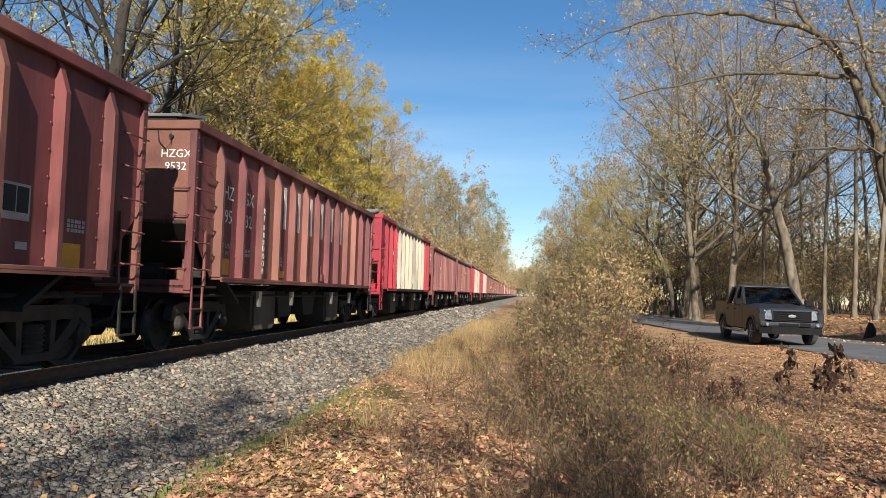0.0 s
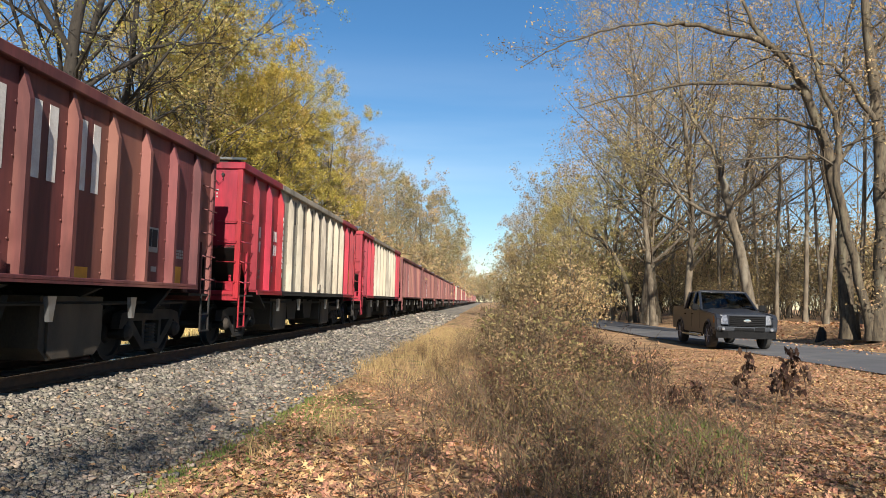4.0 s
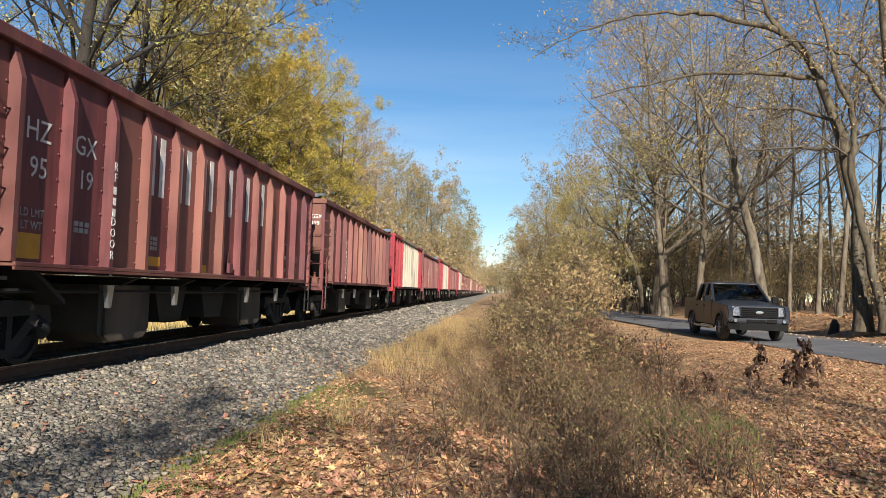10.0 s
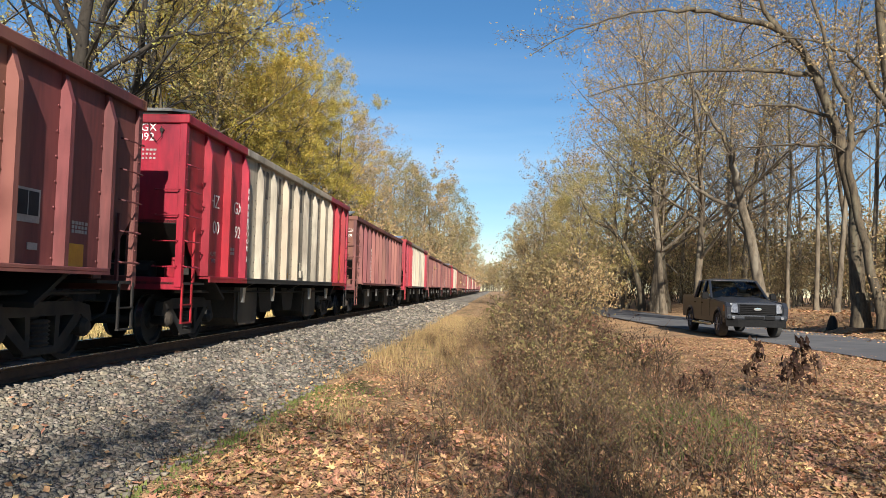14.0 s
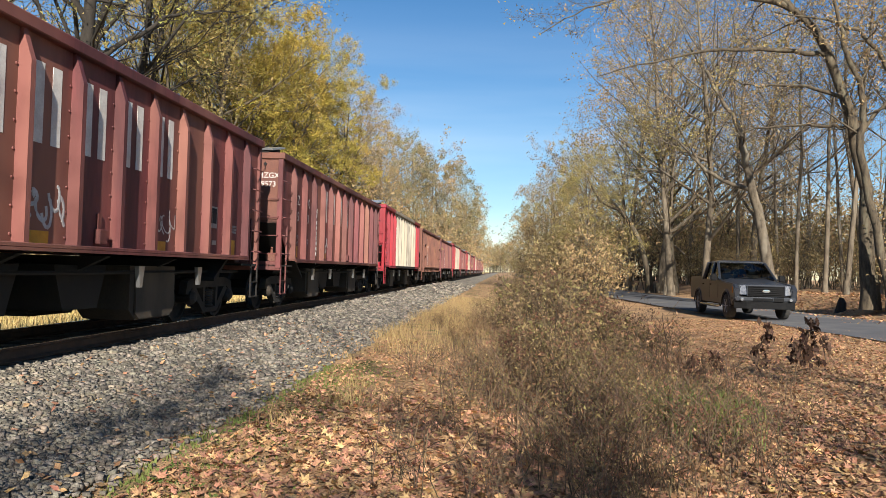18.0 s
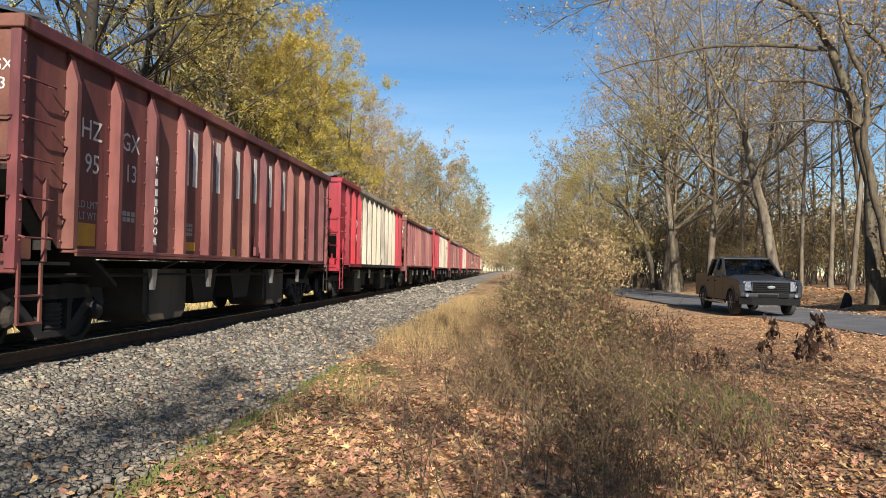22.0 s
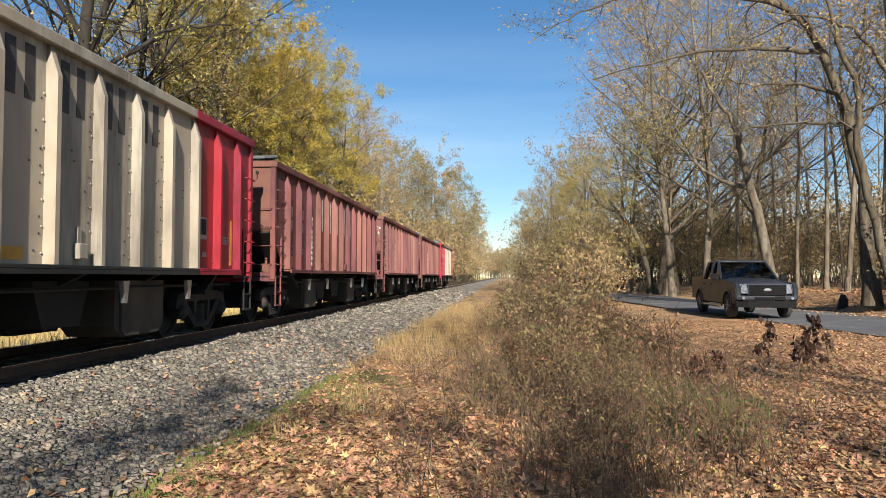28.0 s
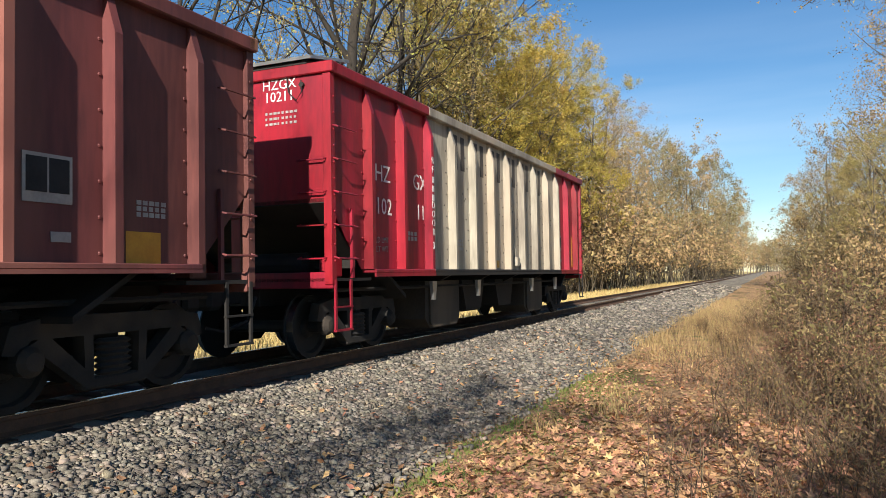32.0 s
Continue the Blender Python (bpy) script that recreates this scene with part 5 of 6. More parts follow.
def make_far_shrub(seed, leaf, label):
    w = Wood(seed)
    r = w.r
    for k in range(9):
        w.grow((r.uniform(-1.6, 1.6), r.uniform(-1.6, 1.6), -0.1), (r.gauss(0, 0.25), r.gauss(0, 0.25), 1), r.uniform(2.0, 4.6), 0.03, 2, 3, 0.12, (0, 0, 5), (3, 3, 3, 3), 0.06)
    bush = new("shrub")
    tagged(bush, label, "shrub", "undergrowth of the wood")
    part("stem", raw_mesh("stem", np.concatenate(w.v), np.concatenate(w.f), OAKBARK), None, bush)
    v, f = leaves_at(w.tips, 800, 0.10, 0.32, np.random.default_rng(seed))
    v[:, 2] = np.maximum(v[:, 2], 0.02)
    part("foliage", raw_mesh("foliage", v, f, leaf), None, bush)
    return bush


KINDS["far_shrub"] = [make_far_shrub(74, LEAFT, "tangled woodland shrub with thin tan stems and olive leaves"), make_far_shrub(75, LEAFB, "tangled woodland shrub with brown withered leaves")]
KINDS["shrub"] = [make_shrub(71, 3.6, LEAFT, 700, "tangled woodland shrub with thin tan stems and olive leaves"), make_shrub(72, 2.8, LEAFB, 700, "tangled woodland shrub with brown withered leaves"), make_shrub(73, 4.6, LEAFT, 750, "tall woodland shrub with thin tan stems and olive leaves")]
USED = set()


def plant(kind, x, y, scale=1.0, turn=None, squeeze=1.0):
    """Set a tree of a kind on the ground."""
    group = KINDS[kind]
    src = group[random.randrange(len(group))]
    z = ground_z(x, y)
    m = pose(x, y, z, random.uniform(-2, 2), random.uniform(-2, 2), random.uniform(0, 360) if turn is None else turn) @ Matrix.Diagonal((scale * squeeze, scale * squeeze, scale, 1))
    if src.name not in USED:
        USED.add(src.name)
        src.matrix_basis = m
        return src
    return copy_thing(src, m)


random.seed(3)
# far side of the track: a wall of tall trees that follows the line
for y in (31, 34.5, 38, 43, 48, 52, 57, 62, 68, 75, 82, 90, 98, 107, 117, 128, 140, 155, 172, 192, 215, 240, 270, 310, 360, 420, 490, 570):
    kind = "yellow" if 33 < y < 66 else ("olive" if random.random() < 0.5 else "russet")
    if y > 85:
        kind = random.choice(("far_olive", "far_olive", "far_bare"))
    plant(kind, -14.4 + random.uniform(-0.7, 0.7) + 3.8 * smooth(78, 130, y), y, random.uniform(0.94, 1.06) * (0.92 + 0.22 * smooth(80, 130, y)))
for y in (37, 44, 48, 52, 56, 60, 67, 74, 84, 96, 110, 127, 147, 170, 200, 240):
    plant(random.choice(("yellow", "olive", "russet")) if y < 75 else random.choice(("far_bare", "far_olive")), -18.8 + random.uniform(-1.2, 1.2) + 4.0 * smooth(78, 130, y), y + random.uniform(-1.5, 1.5), random.uniform(0.95, 1.10))
for y in (30, 64, 72, 80, 90, 104, 122):
    plant(random.choice(("pole", "far_bare", "far_olive")), -25 + random.uniform(-2.5, 2.5), y, random.uniform(0.9, 1.1))
for x, y in ((-15.6, 24.0), (-17.5, 20.0), (-16.5, 31.0)):
    plant("dark", x, y, random.uniform(0.9, 1.05))
for k in range(26):
    plant("shrub", -14.3 + random.uniform(-2.2, 1.2), 14 + 50 * random.random(), random.uniform(0.7, 1.25))
for k in range(110):
    y = 58 + 196 * random.random() ** 1.5
    plant("far_shrub", -14.6 + random.uniform(-2.5, 1.0) + 4.4 * smooth(78, 130, y), y, random.uniform(0.8, 1.5))
# strip between track and lane
for y in (40, 46, 52, 58, 65, 73, 82, 92, 103, 116, 130, 146, 165, 190, 220, 255, 300, 350, 410, 480, 560):
    plant(random.choice(("far_olive", "far_bare", "far_olive")) if y > 70 else random.choice(("olive", "russet", "olive")), 4.9 + random.uniform(-0.5, 0.5), y, random.uniform(0.44, 0.56) if y < 60 else random.uniform(0.52, 0.66))
for k in range(34):
    plant("shrub", 4.2 + random.uniform(-1.5, 1.4), random.uniform(30, 90), random.uniform(0.7, 1.2))
# the wood beyond the lane
for x, y, k in ((12.4, 47, 1.05), (12.0, 54, 1.12), (12.6, 61, 1.15), (11.6, 68, 1.2), (18.5, 57, 1.1)):
    plant("wide", x, y, k)
for y in (56, 67, 74, 82, 91, 102, 116, 134, 156, 185):
    plant(random.choice(("olive", "russet", "olive", "bare")) if y < 75 else random.choice(("far_olive", "far_bare")), 13.2 + random.uniform(-0.8, 1.2) - 0.02 * y, y, random.uniform(0.95, 1.15))
for k in range(28):
    y = random.uniform(36, 95)
    x = random.uniform(15.5, 40)
    plant(random.choice(("pole", "bare", "pole", "pole", "russet")) if y < 60 else random.choice(("far_bare", "pole", "pole")), x, y, random.uniform(0.8, 1.08))
for k in range(26):
    plant("pole", random.uniform(16, 40), random.uniform(26, 52), random.uniform(0.85, 1.1))
for k in range(52):
    y = random.uniform(28, 70)
    plant("shrub", 14.5 + 20 * random.random() ** 1.3, y, random.uniform(0.6, 1.15))


for k in range(46):
    plant("far_shrub", 12.5 + 22 * random.random(), random.uniform(62, 110), random.uniform(0.9, 1.5))
for k in range(44):
    plant("far_shrub", 9 + 1.25 * k + random.uniform(-1, 1), random.uniform(95, 125) - 0.7 * k, random.uniform(1.2, 1.9))
for k in range(18):
    plant("far_shrub", 44 + random.uniform(-3, 3), 26 + 5.5 * k, random.uniform(1.2, 1.7))
# the big trees by the lane, each with its own bent trunk and boughs
def big_tree(seed, trunk, radius, boughs, label, leaf=LEAFB, n_leaf=700, bark=BARK):
    w = Wood(seed)
    r = w.r
    base = Vector(trunk[0])

    def bough(pts, r0, r1, twigs, size):
        c = [Vector(p) - base for p in pts]
        fine = []
        for i in range(len(c) - 1):
            a, b, d, e = c[max(i - 1, 0)], c[i], c[i + 1], c[min(i + 2, len(c) - 1)]
            for k in range(4):
                u = k / 4
                fine.append(0.5 * (2 * b + (d - a) * u + (2 * a - 5 * b + 4 * d - e) * u * u + (3 * b - a - 3 * d + e) * u ** 3))
        fine.append(c[-1])
        fine = [p + Vector((r.gauss(0, 0.04), r.gauss(0, 0.04), r.gauss(0, 0.04))) for p in fine]
        n = len(fine)
        rad = [r0 + (r1 - r0) * (k / (n - 1)) ** 0.8 for k in range(n)]
        w.limb(fine, rad, 10 if r0 > 0.15 else 6)
        for k in range(twigs):
            u = r.uniform(0.35, 1.0)
            i = min(int(u * (n - 1)), n - 2)
            d = (fine[i + 1] - fine[i]).normalized()
            side = Vector((r.gauss(0, 1), r.gauss(0, 1), r.gauss(0.3, 0.8)))
            side = (side - d * side.dot(d)).normalized()
            w.grow(fine[i], d * r.uniform(0.3, 0.8) + side, size * r.uniform(0.5, 1.1), max(0.006, rad[i] * 0.35), 1, 3, 0.13, (0, 6, 4), (5, 4, 3, 3), 0.06)

    bough(trunk, radius, radius * 0.25, 5, 2.4)
    w.limb([(0, 0, -0.4), (0, 0, 0.15), (trunk[1][0] * 0.15 - base.x * 0.15, 0, 0.9)], [radius * 1.3, radius * 1.12, radius * 0.95], 12)
    for pts, r0, twigs, size in boughs:
        bough(pts, r0, 0.015, twigs, size)
    tree = new("tree")
    tagged(tree, label, "tree")
    tree.matrix_basis = Matrix.Translation(base)
    part("trunk", raw_mesh("trunk", np.concatenate(w.v), np.concatenate(w.f), bark, True), None, tree)
    v, f = leaves_at(w.tips, int(n_leaf * 1.6), 0.07, 0.15, np.random.default_rng(seed))
    part("crown", raw_mesh("crown", v, f, leaf), None, tree)
    return tree


big_tree(81, [(13.7, 29.0, 0.95), (13.6, 29.1, 3.4), (13.2, 29.2, 6.8), (12.3, 29.6, 10.3), (11.2, 30.0, 12.1), (9.8, 30.4, 12.8), (7.7, 31.0, 13.5)], 0.30,
         [([(12.3, 29.6, 10.3), (11.2, 30.0, 10.5), (8.6, 30.7, 10.8), (6.0, 31.3, 10.4), (3.8, 31.7, 9.9)], 0.13, 16, 2.6),
          ([(12.7, 29.3, 8.6), (11.6, 29.8, 9.1), (10.0, 30.3, 9.2), (9.0, 30.6, 9.6)], 0.10, 10, 2.0),
          ([(12.8, 29.3, 7.4), (12.1, 29.6, 7.5), (10.3, 30.3, 7.6), (9.0, 30.6, 7.2)], 0.09, 10, 1.9),
          ([(8.0, 30.8, 13.3), (6.4, 31.1, 13.4), (4.6, 31.3, 13.2), (2.8, 31.4, 12.5), (1.3, 31.5, 11.6)], 0.08, 14, 2.2),
          ([(11.2, 30.0, 12.1), (10.4, 30.2, 13.5), (10.1, 30.5, 16.0)], 0.16, 10, 2.6)],
         "large oak by the lane arching bare boughs over it", bark=OAKBARK)
big_tree(82, [(14.0, 28.0, 0.95), (13.6, 28.0, 2.7), (12.9, 28.1, 6.3), (13.0, 28.1, 8.0), (12.6, 28.3, 9.6), (12.2, 28.4, 11.1), (11.7, 28.7, 13.5)], 0.19,
         [([(12.9, 28.1, 7.0), (13.9, 28.0, 8.6), (14.6, 28.0, 11.0)], 0.08, 10, 2.0)], "leaning bare tree crossing the oak beside the lane", bark=OAKBARK)
big_tree(83, [(14.3, 28.0, 0.95), (14.4, 27.9, 4.8), (14.3, 28.0, 8.8), (14.0, 28.2, 13.0), (13.8, 28.4, 17.0)], 0.36,
         [([(14.3, 28.0, 8.5), (13.1, 28.2, 10.4), (11.9, 28.6, 11.3), (10.0, 29.2, 11.8)], 0.12, 12, 2.2), ([(14.1, 28.1, 11.0), (15.2, 27.9, 13.0), (16.0, 27.8, 16.0)], 0.12, 10, 2.4)], "stout straight bare tree on the leafy bank", bark=OAKBARK)
big_tree(84, [(13.3, 38.0, 0.9), (12.9, 38.2, 3.7), (12.4, 38.4, 6.0), (12.0, 38.4, 7.8), (11.7, 38.5, 9.2), (11.1, 38.7, 10.4), (10.1, 39.0, 12.3)], 0.30,
         [([(12.4, 38.4, 6.0), (10.6, 38.9, 6.8), (9.6, 39.1, 7.8), (8.7, 39.3, 8.8), (7.0, 39.6, 9.7)], 0.14, 16, 2.4), ([(12.0, 38.4, 7.8), (11.9, 38.6, 10.5), (12.4, 38.8, 13.5)], 0.12, 12, 2.6)], "bent bare tree with a long side bough", LEAFO, 1500)
big_tree(85, [(11.1, 57.0, 0.7), (10.4, 57.1, 3.9), (9.1, 57.3, 6.2), (7.4, 57.6, 7.2), (6.2, 58.0, 9.5)], 0.26, [([(9.1, 57.3, 6.2), (9.0, 57.5, 9.0), (8.2, 57.8, 12.0)], 0.14, 14, 3.0)], "leaning dark-barked tree over the lane", LEAFO, 2500, OAKBARK)
big_tree(86, [(13.0, 57.5, 0.7), (12.6, 57.6, 5.3), (11.8, 57.8, 10.2), (9.9, 58.0, 13.7)], 0.30, [([(12.2, 57.6, 8.0), (10.8, 57.8, 10.0), (9.6, 58, 13)], 0.14, 14, 3.0)], "forked tree with olive leaves by the lane", LEAFO, 3000, OAKBARK)
# a dark bare tree near the track on the far side
big_tree(87, [(-13.2, 21.4, 0.2), (-13.0, 21.5, 5.5), (-12.6, 21.6, 9.5), (-12.2, 21.8, 13.0), (-11.8, 22.0, 17.0)], 0.30,
         [([(-12.9, 21.5, 7.0), (-11.6, 22.6, 8.8), (-10.4, 23.6, 9.8), (-9.0, 24.6, 10.2)], 0.12, 12, 2.4), ([(-12.7, 21.6, 8.6), (-13.6, 20.4, 11.0), (-14.0, 19.4, 14.0)], 0.13, 12, 2.6), ([(-12.4, 21.7, 11.0), (-11.2, 22.8, 13.0), (-10.2, 23.6, 15.0)], 0.12, 12, 2.4), ([(-12.9, 21.5, 6.2), (-14.2, 20.8, 7.6), (-15.6, 20.2, 8.6)], 0.10, 10, 2.2)], "dark bare tree with spreading boughs beyond the track", LEAFO, 1500, DARKBARK)
big_tree(88, [(-13.8, 26.5, 0.2), (-13.8, 26.6, 6.0), (-13.5, 26.8, 10.0), (-13.4, 27.0, 16.0)], 0.26,
         [([(-13.7, 26.7, 7.0), (-12.2, 27.6, 8.6), (-10.8, 28.4, 9.2)], 0.10, 12, 2.4), ([(-13.5, 26.8, 10.0), (-12.4, 28, 12.0), (-11.6, 29, 14)], 0.10, 12, 2.4)], "dark bare tree with spreading boughs beyond the track", LEAFO, 1500, DARKBARK)
for k in range(26):
    plant(random.choice(("far_olive", "far_bare")), -11 + 17 * (k + random.random()) / 26, 640 + random.uniform(0, 60), random.uniform(1.0, 1.3))
# behind the camera: the trees whose shade falls over the verge
for x, y, k in ((0.7, -18, "thin"), (-3.4, -21, "thin"), (15, -25, "olive"), (-9.5, -34, "thin"), (7.5, -36, "russet"), (5.4, -17, "thin"), (8.4, -18, "thin"), (10.5, -15, "thin"), (13, -24, "bare"), (3.4, -24, "thin"), (-6.0, -28, "thin"), (11.8, -17, "thin"), (-1.6, -23, "thin")):
    plant(k, x, y, random.uniform(0.9, 1.1))
# unseen young pines close by, added so that their low clumps shade the verge
for x, y, s in ((-0.9, -8.0, 0.68), (1.9, -11.0, 0.78), (3.3, -6.8, 0.60), (2.4, -7.4, 0.60), (4.1, -9.2, 0.64), (4.6, -8.0, 0.66), (6.6, -7.2, 0.80), (7.7, -7.0, 0.84), (8.9, -8.2, 0.84), (3.6, -15, 1.2), (1.0, -17, 1.3)):
    plant("clump", x, y, s)


# kinds that were never planted go
for group in KINDS.values():
    for src in group:
        if src.name not in USED:
            for ob in (*src.children_recursive, src):
                bpy.data.objects.remove(ob)


stump = new("tree_stump")
tagged(stump, "short dark broken tree stump on the leafy bank", "stump")
part("wood", Shape().tube([(0, 0, -0.2), (0, 0, 0.1), (0.03, 0, 0.35), (0.02, 0.02, 0.55)], [0.30, 0.20, 0.17, 0.08], 9), DARKBARK, stump)
stump.matrix_basis = pose(13.7, 31.4, ground_z(13.7, 31.4))


# ---- brush on the verge ----
DRY = material("dry_stems", (0.17, 0.115, 0.065, 1), (0.065, 0.043, 0.028, 1), rough=0.9, scale=3, fine=30, bump=0.1, island=0.5)
SEED = material("dry_seed_heads", (0.36, 0.215, 0.105, 1), (0.15, 0.088, 0.048, 1), rough=0.95, scale=3, fine=30, bump=0.1, island=0.35, trans=0.2)
STRAW = material("straw_grass", (0.44, 0.315, 0.145, 1), (0.29, 0.20, 0.09, 1), rough=0.85, scale=2, fine=30, bump=0.0, island=0.3, trans=0.25)
OLIVEW = material("olive_weed_leaves", (0.185, 0.150, 0.058, 1), (0.25, 0.175, 0.078, 1), rough=0.9, scale=3, fine=30, bump=0.0, island=0.6, trans=0.25)
RUSTW = material("rusty_weed_leaves", (0.26, 0.125, 0.07, 1), (0.12, 0.06, 0.04, 1), rough=0.9, scale=3, fine=30, bump=0.0, island=0.4, trans=0.2)
PALE = material("pale_seed_heads", (0.45, 0.33, 0.17, 1), (0.28, 0.195, 0.10, 1), rough=0.9, scale=3, fine=30, bump=0.0, island=0.6, trans=0.25)
PALESTRAW = material("bleached_straw", (0.58, 0.45, 0.20, 1), (0.42, 0.31, 0.12, 1), rough=0.85, scale=2, fine=30, bump=0.0, island=0.3, trans=0.25)
GREEN = material("green_weeds", (0.115, 0.175, 0.038, 1), (0.19, 0.185, 0.055, 1), rough=0.8, scale=2, fine=30, bump=0.0, island=0.3, trans=0.25)
DEADLEAF = material("dead_brown_leaves", (0.060, 0.032, 0.020, 1), (0.10, 0.05, 0.03, 1), rough=0.85, scale=5, fine=40, bump=0.1, island=0.3, trans=0.15)
LITTER = material("fallen_leaves", (0.55, 0.325, 0.165, 1), (0.25, 0.13, 0.07, 1), rough=0.75, scale=14, fine=60, bump=0.0, island=0.55, mixup=0.7, third=(0.44, 0.24, 0.105, 1))


def weed_mesh(seed, height, stems, radius, leaf_mat, n_leaf, size, name, thick=1.0, twigs=(4, 8)):
    w = Wood(seed)
    r = w.r
    for k in range(stems):
        a, q = r.uniform(0, 6.283), radius * math.sqrt(r.random())
        h = height * r.uniform(0.5, 1.05)
        w.grow((q * math.cos(a), q * math.sin(a), -0.03), (r.gauss(0, 0.14), r.gauss(0, 0.14), 1), h, thick * r.uniform(0.005, 0.009), 1, 2, 0.09, (0, r.randint(*twigs)), (3, 3, 3), 0.05)
    ob = new(name)
    tagged(part("stalk", raw_mesh("stalk", np.concatenate(w.v), np.concatenate(w.f), DRY), None, ob), kind="stuff")
    v, f = leaves_at(w.tips, n_leaf, size, 0.06, np.random.default_rng(seed))
    v[:, 2] = np.maximum(v[:, 2], 0.01)
    tagged(part("seed_head", raw_mesh("seed_head", v, f, leaf_mat), None, ob), kind="stuff")
    return ob


random.seed(9)
WEEDS = [tagged(weed_mesh(60 + k, h, 16, 0.60, mat, 520, 0.050, "dry_brush", 1.4), label, "dry weeds", "brush on the verge") for k, (h, mat, label) in enumerate((
    (1.7, SEED, "dense clump of tall dry brown weeds with seed heads"), (1.9, OLIVEW, "clump of tall weeds with olive withering leaves"),
    (1.5, RUSTW, "clump of dry weeds with rusty curled leaves"), (2.1, PALE, "tall pale dry weeds with seed heads"), (1.6, OLIVEW, "clump of tall weeds with olive withering leaves")))]
STALKS = [tagged(weed_mesh(90 + k, h, 10, 0.45, mat, 170, 0.020, "weed_stalks", 0.55, (2, 4)), "few thin dry weed stalks standing in fallen leaves", "dry weeds", "brush on the verge") for k, (h, mat) in enumerate(((0.75, RUSTW), (0.65, OLIVEW), (0.55, SEED)))]
weeds_used = set()


def brush(x, y, s, kinds=WEEDS):
    src = random.choice(kinds)
    m = pose(x, y, ground_z(x, y), 0, 0, random.uniform(0, 360)) @ Matrix.Diagonal((s * random.uniform(0.85, 1.15), s * random.uniform(0.85, 1.15), s, 1))
    if src.name not in weeds_used:
        weeds_used.add(src.name)
        src.matrix_basis = m
    else:
        copy_thing(src, m)


for k in range(138):
    y = 8.6 + 15.5 * random.random() ** 0.9 if k < 108 else random.uniform(20, 42)
    mid = 0.33 + 0.037 * y
    half = min(2.5, 0.9 + 0.13 * (y - 5))
    x = mid + max(-1.2, min(1.2, random.gauss(0, 0.46))) * half
    edge = max(0.0, 1 - abs(x - mid) / half)
    side = (x - mid) / half
    kinds = (WEEDS[0], WEEDS[3], WEEDS[3]) if side < random.uniform(-0.45, 0.15) else (WEEDS[1], WEEDS[2], WEEDS[4], WEEDS[0])
    brush(x, y, (0.40 + 0.68 * edge ** 0.8) * (0.30 + 0.60 * smooth(6.5, 16, y)) * random.uniform(0.6, 1.25), kinds)
for k in range(120):
    y = 4.6 + 6.5 * random.random() ** 0.7
    brush(0.55 + 0.06 * y + random.gauss(0, 0.42) * (0.6 + 0.16 * y), y, random.uniform(0.6, 1.15), STALKS)


BRAMBLES = [tagged(weed_mesh(160 + k, h, 12, 0.5, DEADLEAF if k else LITTER, 170, 0.040, "bramble"), "bramble thicket with withered reddish-brown leaves", "bramble", "brambles on the verge") for k, h in enumerate((1.0, 1.2))]
for k, (x, y, s) in enumerate(((2.6, 13.0, 1.0), (2.9, 14.2, 0.7), (2.9, 15.4, 0.8), (2.7, 16.5, 1.2))):
    m = pose(x, y, ground_z(x, y), 0, 0, 47 * k) @ Matrix.Diagonal((s, s, s, 1))
    if k < 2:
        BRAMBLES[k].matrix_basis = m
    else:
        copy_thing(BRAMBLES[k % 2], m)


# dead saplings with hanging dark leaves
def dead_sapling(seed, height, clumps):
    w = Wood(seed)
    r = w.r
    bend = 0.30 * height
    spine = lambda u: Vector((bend * u * u, -0.02 * u, height * u))
    w.limb([spine(u) for u in (-0.06, 0.25, 0.5, 0.75, 1.0)], [0.012, 0.010, 0.008, 0.006, 0.003], 5)
    spots = []
    for k in range(clumps):
        u = 0.30 + 0.70 * (k + r.random()) / clumps
        a = r.uniform(0, 6.283)
        p = spine(u)
        q = p + Vector((math.cos(a), math.sin(a), r.uniform(-0.2, 0.5))) * r.uniform(0.05, 0.17) * (1.25 - 0.6 * u)
        w.limb([p, q], [0.004, 0.002], 3)
        spots.append((tuple(q), tuple(q - Vector((0, 0, 0.04)))))
    ob = new("dead_sapling")
    tagged(ob, "withered sapling with curled dark brown leaves", "dead plant", "withered saplings")
    part("stem", raw_mesh("stem", np.concatenate(w.v), np.concatenate(w.f), DRY), None, ob)
    v, f = leaves_at(spots, clumps * 9, 0.052, 0.030, np.random.default_rng(seed), 1.6, 4)
    part("foliage", raw_mesh("foliage", v, f, DEADLEAF), None, ob)
    return ob


for k, (x, y, h, n, turn) in enumerate(((4.28, 11.3, 1.0, 17, 0), (3.8, 11.6, 0.9, 11, 20), (3.05, 11.2, 0.45, 6, 60), (4.75, 11.9, 0.62, 7, 140), (5.6, 13.4, 0.6, 5, 200), (2.7, 10.6, 0.5, 5, 250))):
    dead_sapling(130 + k, h, n).matrix_basis = pose(x, y, ground_z(x, y), 0, 0, turn)


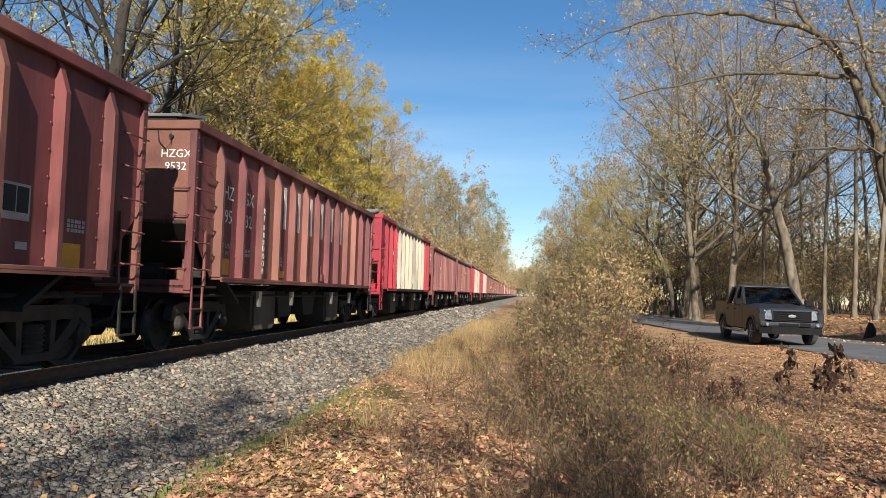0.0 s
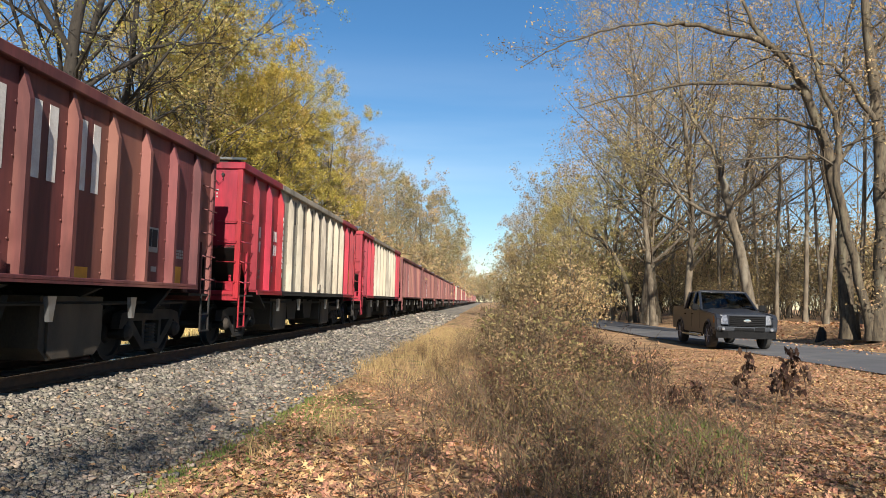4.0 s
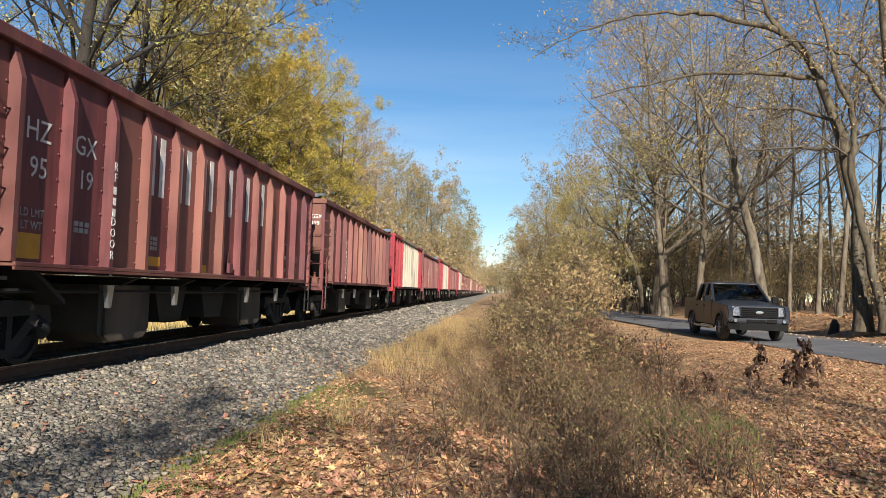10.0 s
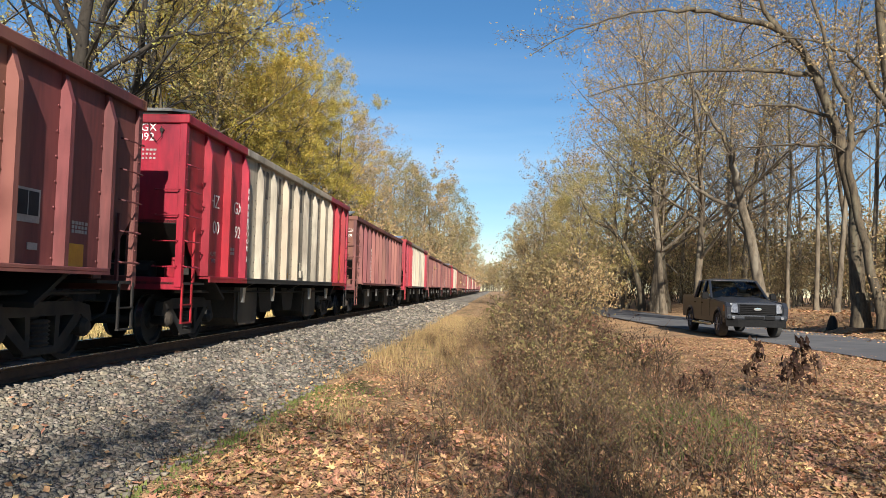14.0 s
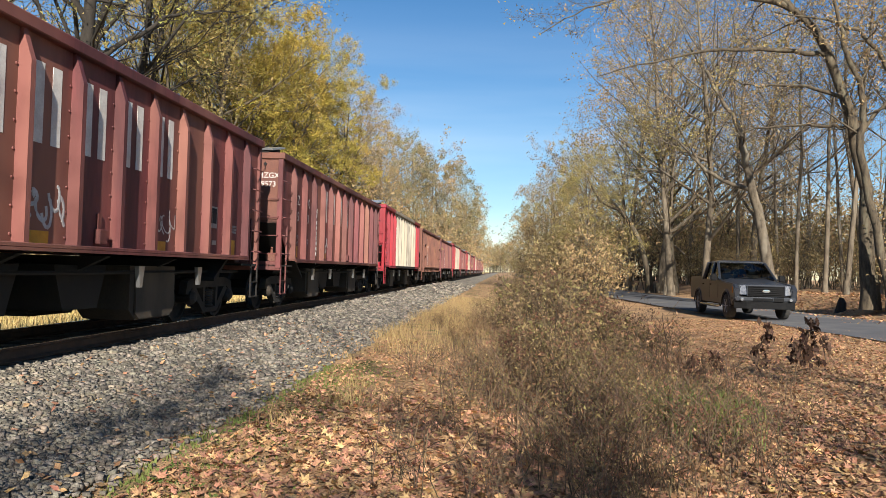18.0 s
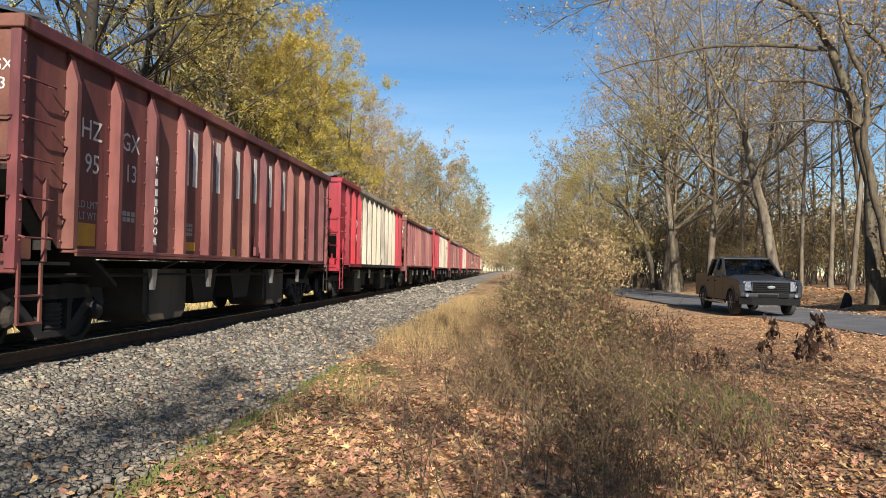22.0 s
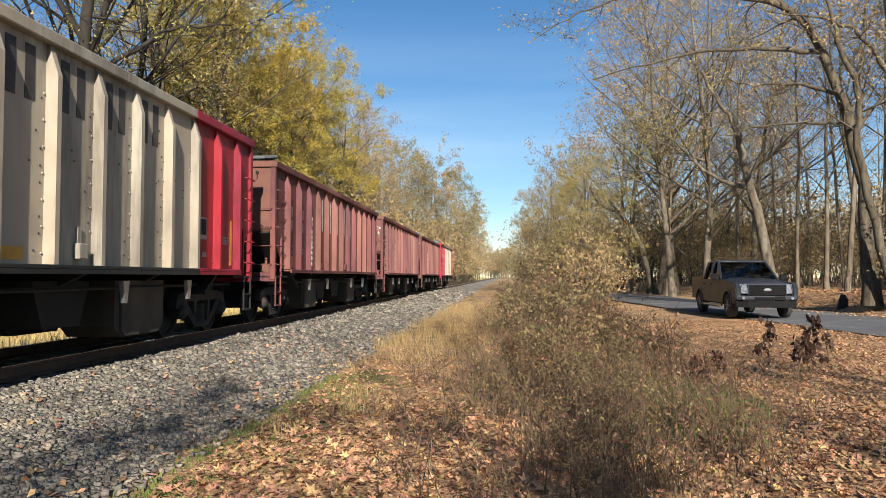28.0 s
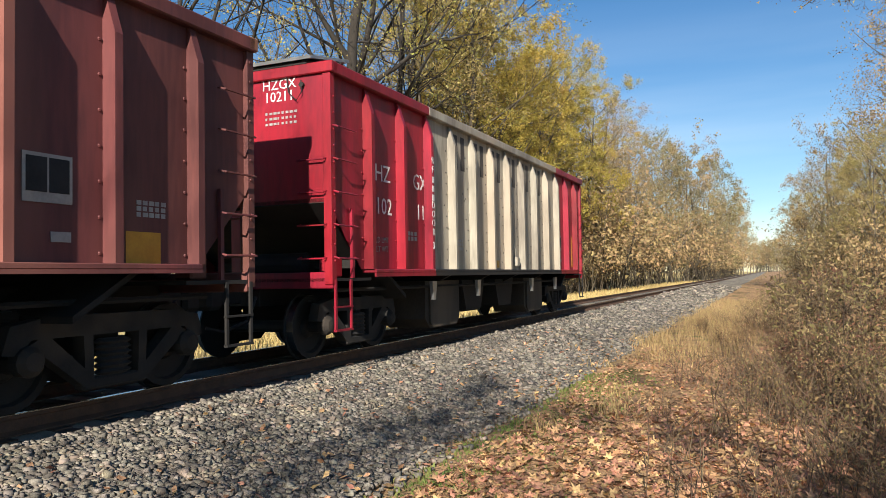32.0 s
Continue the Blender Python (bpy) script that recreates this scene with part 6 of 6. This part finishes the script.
# grass, litter and leaves, each one sheet of many pieces
def blades(name, label, mat, n, where, height, width, rng):
    xy = np.array([where(rng) for _ in range(n)])
    z = np.array([max(ground_z(x, y), -1) for x, y in xy]) - 0.01
    h = height * rng.uniform(0.45, 1.2, n)
    a = rng.uniform(0, 6.283, n)
    lean = rng.normal(0, 0.28, (n, 2)) * h[:, None]
    side = np.stack([np.cos(a), np.sin(a), 0 * a], 1) * (width * rng.uniform(0.6, 1.3, n))[:, None]
    p0 = np.column_stack([xy, z])
    p1 = p0 + np.column_stack([lean * 0.35, h * 0.6])
    p2 = p0 + np.column_stack([lean, h])
    v = np.stack([p0 - side, p0 + side, p1 + side * 0.7, p1 - side * 0.7, p2 + side * 0.1, p2 - side * 0.1], 1).reshape(-1, 3)
    i = np.arange(n)[:, None] * 6
    f = np.stack([i + np.array([0, 1, 2, 3]), i + np.array([3, 2, 4, 5])], 1).reshape(-1, 4)
    tagged(new(name, raw_mesh(name, v, f, mat)), label, "grass", kind="stuff")


rg = np.random.default_rng(21)


TUFTS = []
while len(TUFTS) < 420:
    ty = 7.0 + 34 * rg.random() ** 1.3
    tx = -2.45 + abs(rg.normal(0, 0.55 + 0.05 * ty)) + 0.3 * math.sin(ty)
    if rg.random() < 0.04 + 0.96 * smooth(10.5, 17, ty):
        TUFTS.append((tx, ty))


def straw_spot(r):
    x, y = TUFTS[int(len(TUFTS) * r.random())]
    d = 0.05 + 0.012 * y
    return x + r.normal(0, d), y + r.normal(0, d)


blades("straw_grass", "tufts of pale dry grass between ballast and brush", STRAW, 12000, straw_spot, 0.21, 0.005, rg)
blades("far_grass", "bleached straw grass strip beyond the track", PALESTRAW, 14000, lambda r: (-9.4 - 3.2 * r.random(), 4 + 120 * r.random() ** 1.5), 0.25, 0.011, rg)
blades("green_weeds", "low green weeds among the leaves", GREEN, 5000, lambda r: (-2.2 + r.normal(0, 0.32), 3.3 + 8 * r.random() ** 1.3), 0.04, 0.012, rg)
blades("green_tuft", "patch of fresh green grass at the brush edge", GREEN, 2200, lambda r: (2.15 + r.normal(0, 0.26), 8.5 + r.normal(0, 0.5)), 0.33, 0.006, rg)


def litter(name, n, spot, size, rng, lobed=False):
    """Curled fallen leaves with lobed outlines."""
    out = np.array([(-1, 0), (-0.25, 0.22), (-0.35, 0.72), (0.15, 0.30), (0.50, 0.62), (0.55, 0.16), (1, 0), (0.55, -0.16), (0.50, -0.62), (0.15, -0.30), (-0.35, -0.72), (-0.25, -0.22)]) if lobed else np.array([(-1, 0), (-0.2, 0.6), (1, 0), (-0.2, -0.6)])
    xy = np.array([spot(rng) for _ in range(n)])
    z = np.array([(ballast_z(x, y) + 0.02 if x < -2.7 else ground_z(x, y)) for x, y in xy]) + 0.008 + 0.02 * rng.random(n)
    s = size * rng.uniform(0.55, 1.4, n)
    a = rng.uniform(0, 6.283, n)
    ca, sa = np.cos(a), np.sin(a)
    px = out[None, :, 0] * s[:, None]
    py = out[None, :, 1] * s[:, None] * rng.uniform(0.9, 1.5, n)[:, None]
    curl = rng.uniform(-0.2, 0.8, n)[:, None] * (out[None, :, 0] ** 2 * 0.5 + np.abs(out[None, :, 1])) * s[:, None]
    tilt = rng.normal(0, 0.35, (n, 2))
    zz = curl + px * tilt[:, :1] + py * tilt[:, 1:]
    v = np.stack([xy[:, :1] + px * ca[:, None] - py * sa[:, None], xy[:, 1:] + px * sa[:, None] + py * ca[:, None], z[:, None] + zz], -1).reshape(-1, 3)
    f = np.arange(n * len(out)).reshape(n, len(out))
    tagged(new(name, raw_mesh(name, v, f, LITTER)), "curled brown fallen oak leaves covering the soil", "fallen leaves", kind="stuff")


def near_spot(r):
    y = 2.6 + 13 * r.random() ** 1.25
    return -2.4 + (3.4 + 0.75 * y) * r.random(), y


def front_spot(r):
    y = 2.6 + 6.5 * r.random() ** 1.3
    return -2.3 + (3.2 + 0.75 * y) * r.random(), y


litter("fallen_leaves", 52000, near_spot, 0.022, rg)
litter("lobed_fallen_leaves", 14000, front_spot, 0.042, rg, True)
litter("far_fallen_leaves", 42000, lambda r: (1.5 + 7.0 * r.random() + 5 * r.random() ** 3, 7 + 18 * r.random()), 0.022, rg)
litter("bank_leaves", 9000, lambda r: (10.5 + 9 * r.random(), 24 + 20 * r.random()), 0.05, rg)
litter("ballast_leaves", 900, lambda r: (-2.6 - 2.6 * r.random() ** 2.0, 3 + 14 * r.random()), 0.03, rg)


# ---- a bird that crosses above the trees ----
FEATHER = material("dark_feathers", (0.02, 0.02, 0.022, 1), (0.04, 0.038, 0.036, 1), rough=0.7, scale=20, fine=80, bump=0.1)
bird = new("bird")
tagged(bird, "small dark bird gliding with spread wings", "bird")
part("body", Shape().lathe([(-0.13, 0.006), (-0.10, 0.028), (-0.02, 0.040), (0.06, 0.028), (0.12, 0.012), (0.17, 0.03), (0.19, 0.004)], (0, 0, 0), "y", 8), FEATHER, bird)
for s in (1, -1):
    part("wing", Shape().add([(s * 0.03, -0.06, 0.0), (s * 0.16, -0.09, 0.03), (s * 0.28, -0.02, 0.0), (s * 0.15, 0.02, 0.02), (s * 0.03, 0.05, 0.0), (s * 0.03, 0.0, -0.012), (s * 0.15, -0.03, 0.012)], [(0, 1, 3, 4), (1, 2, 3), (0, 5, 6, 1), (1, 6, 2), (2, 6, 3), (3, 6, 5, 4)]), FEATHER, bird)


# ---- what moves ----
# the train's small surges about its steady slowing: seconds and metres
SLIP = ((0, 1, 2, 3, 6, 7, 8, 9, 10, 11, 12, 13, 14, 15, 18, 19, 20, 21, 22, 23, 24, 25, 28, 29, 30, 31, 32),
        (0.11, 0.18, 0.13, 0.10, 0.57, 0.42, 0.07, 0.46, 0.09, 0.62, 0.59, 0.55, 0.51, 0.02, 0.20, 0.31, -0.20, 0.30, 0.20, 0.09, 0.07, -0.01, -0.10, -0.19, -0.37, -0.17, 0.07))


def train_at(t):
    """Where the leading end of the last wagon stands along the line."""
    u = 32.0 - t
    return 8.0 + 13.52 * u + 0.0123 * u * u + float(np.interp(t, SLIP[0], SLIP[1]))


def motions():
    times = [1.0 * k for k in range(33)]
    for i, wagon in enumerate(WAGONS):
        # the wheels roll while the wagon is near enough for it to be seen
        near = [t for t in [j * 0.0334 for j in range(959)] if -9 < train_at(t) - i * PITCH < 30]
        for axle in [o for o in wagon.children if o.name.startswith("wheelset")] if near else []:
            home, start = axle.location.copy(), train_at(near[0])
            rows = [(t, Matrix.Translation(home) @ pose(0, 0, 0, math.degrees((start - train_at(t)) / WHEEL_R))) for t in near]
            walk(axle, ([(0.0, rows[0][1])] if near[0] > 0.05 else []) + rows + ([(32.0, rows[-1][1])] if near[-1] < 31.95 else []))
        walk(wagon, [(t, pose(TRACK_X, train_at(t) - i * PITCH + HALF, RAIL_Z)) for t in times])
    # the bird glides in from behind, drops across the sky and goes out behind the train
    walk(bird, [(0.0, pose(40.0, -300.0, 90.0, 0, 0, 187)), (30.6, pose(-1.6, 17.0, 21.0, -20, 0, 195)), (31.0, pose(-2.6, 22.4, 15.2, -50, 0, 195)), (31.3, pose(-3.66, 24.1, 10.6, -60, 0, 195)),
                (31.5, pose(-4.36, 25.0, 7.45, -60, 0, 200)), (31.7, pose(-5.3, 25.6, 5.4, -40, 0, 215)), (32.0, pose(-9.5, 28.0, 3.4, -10, 0, 240))])


motions()
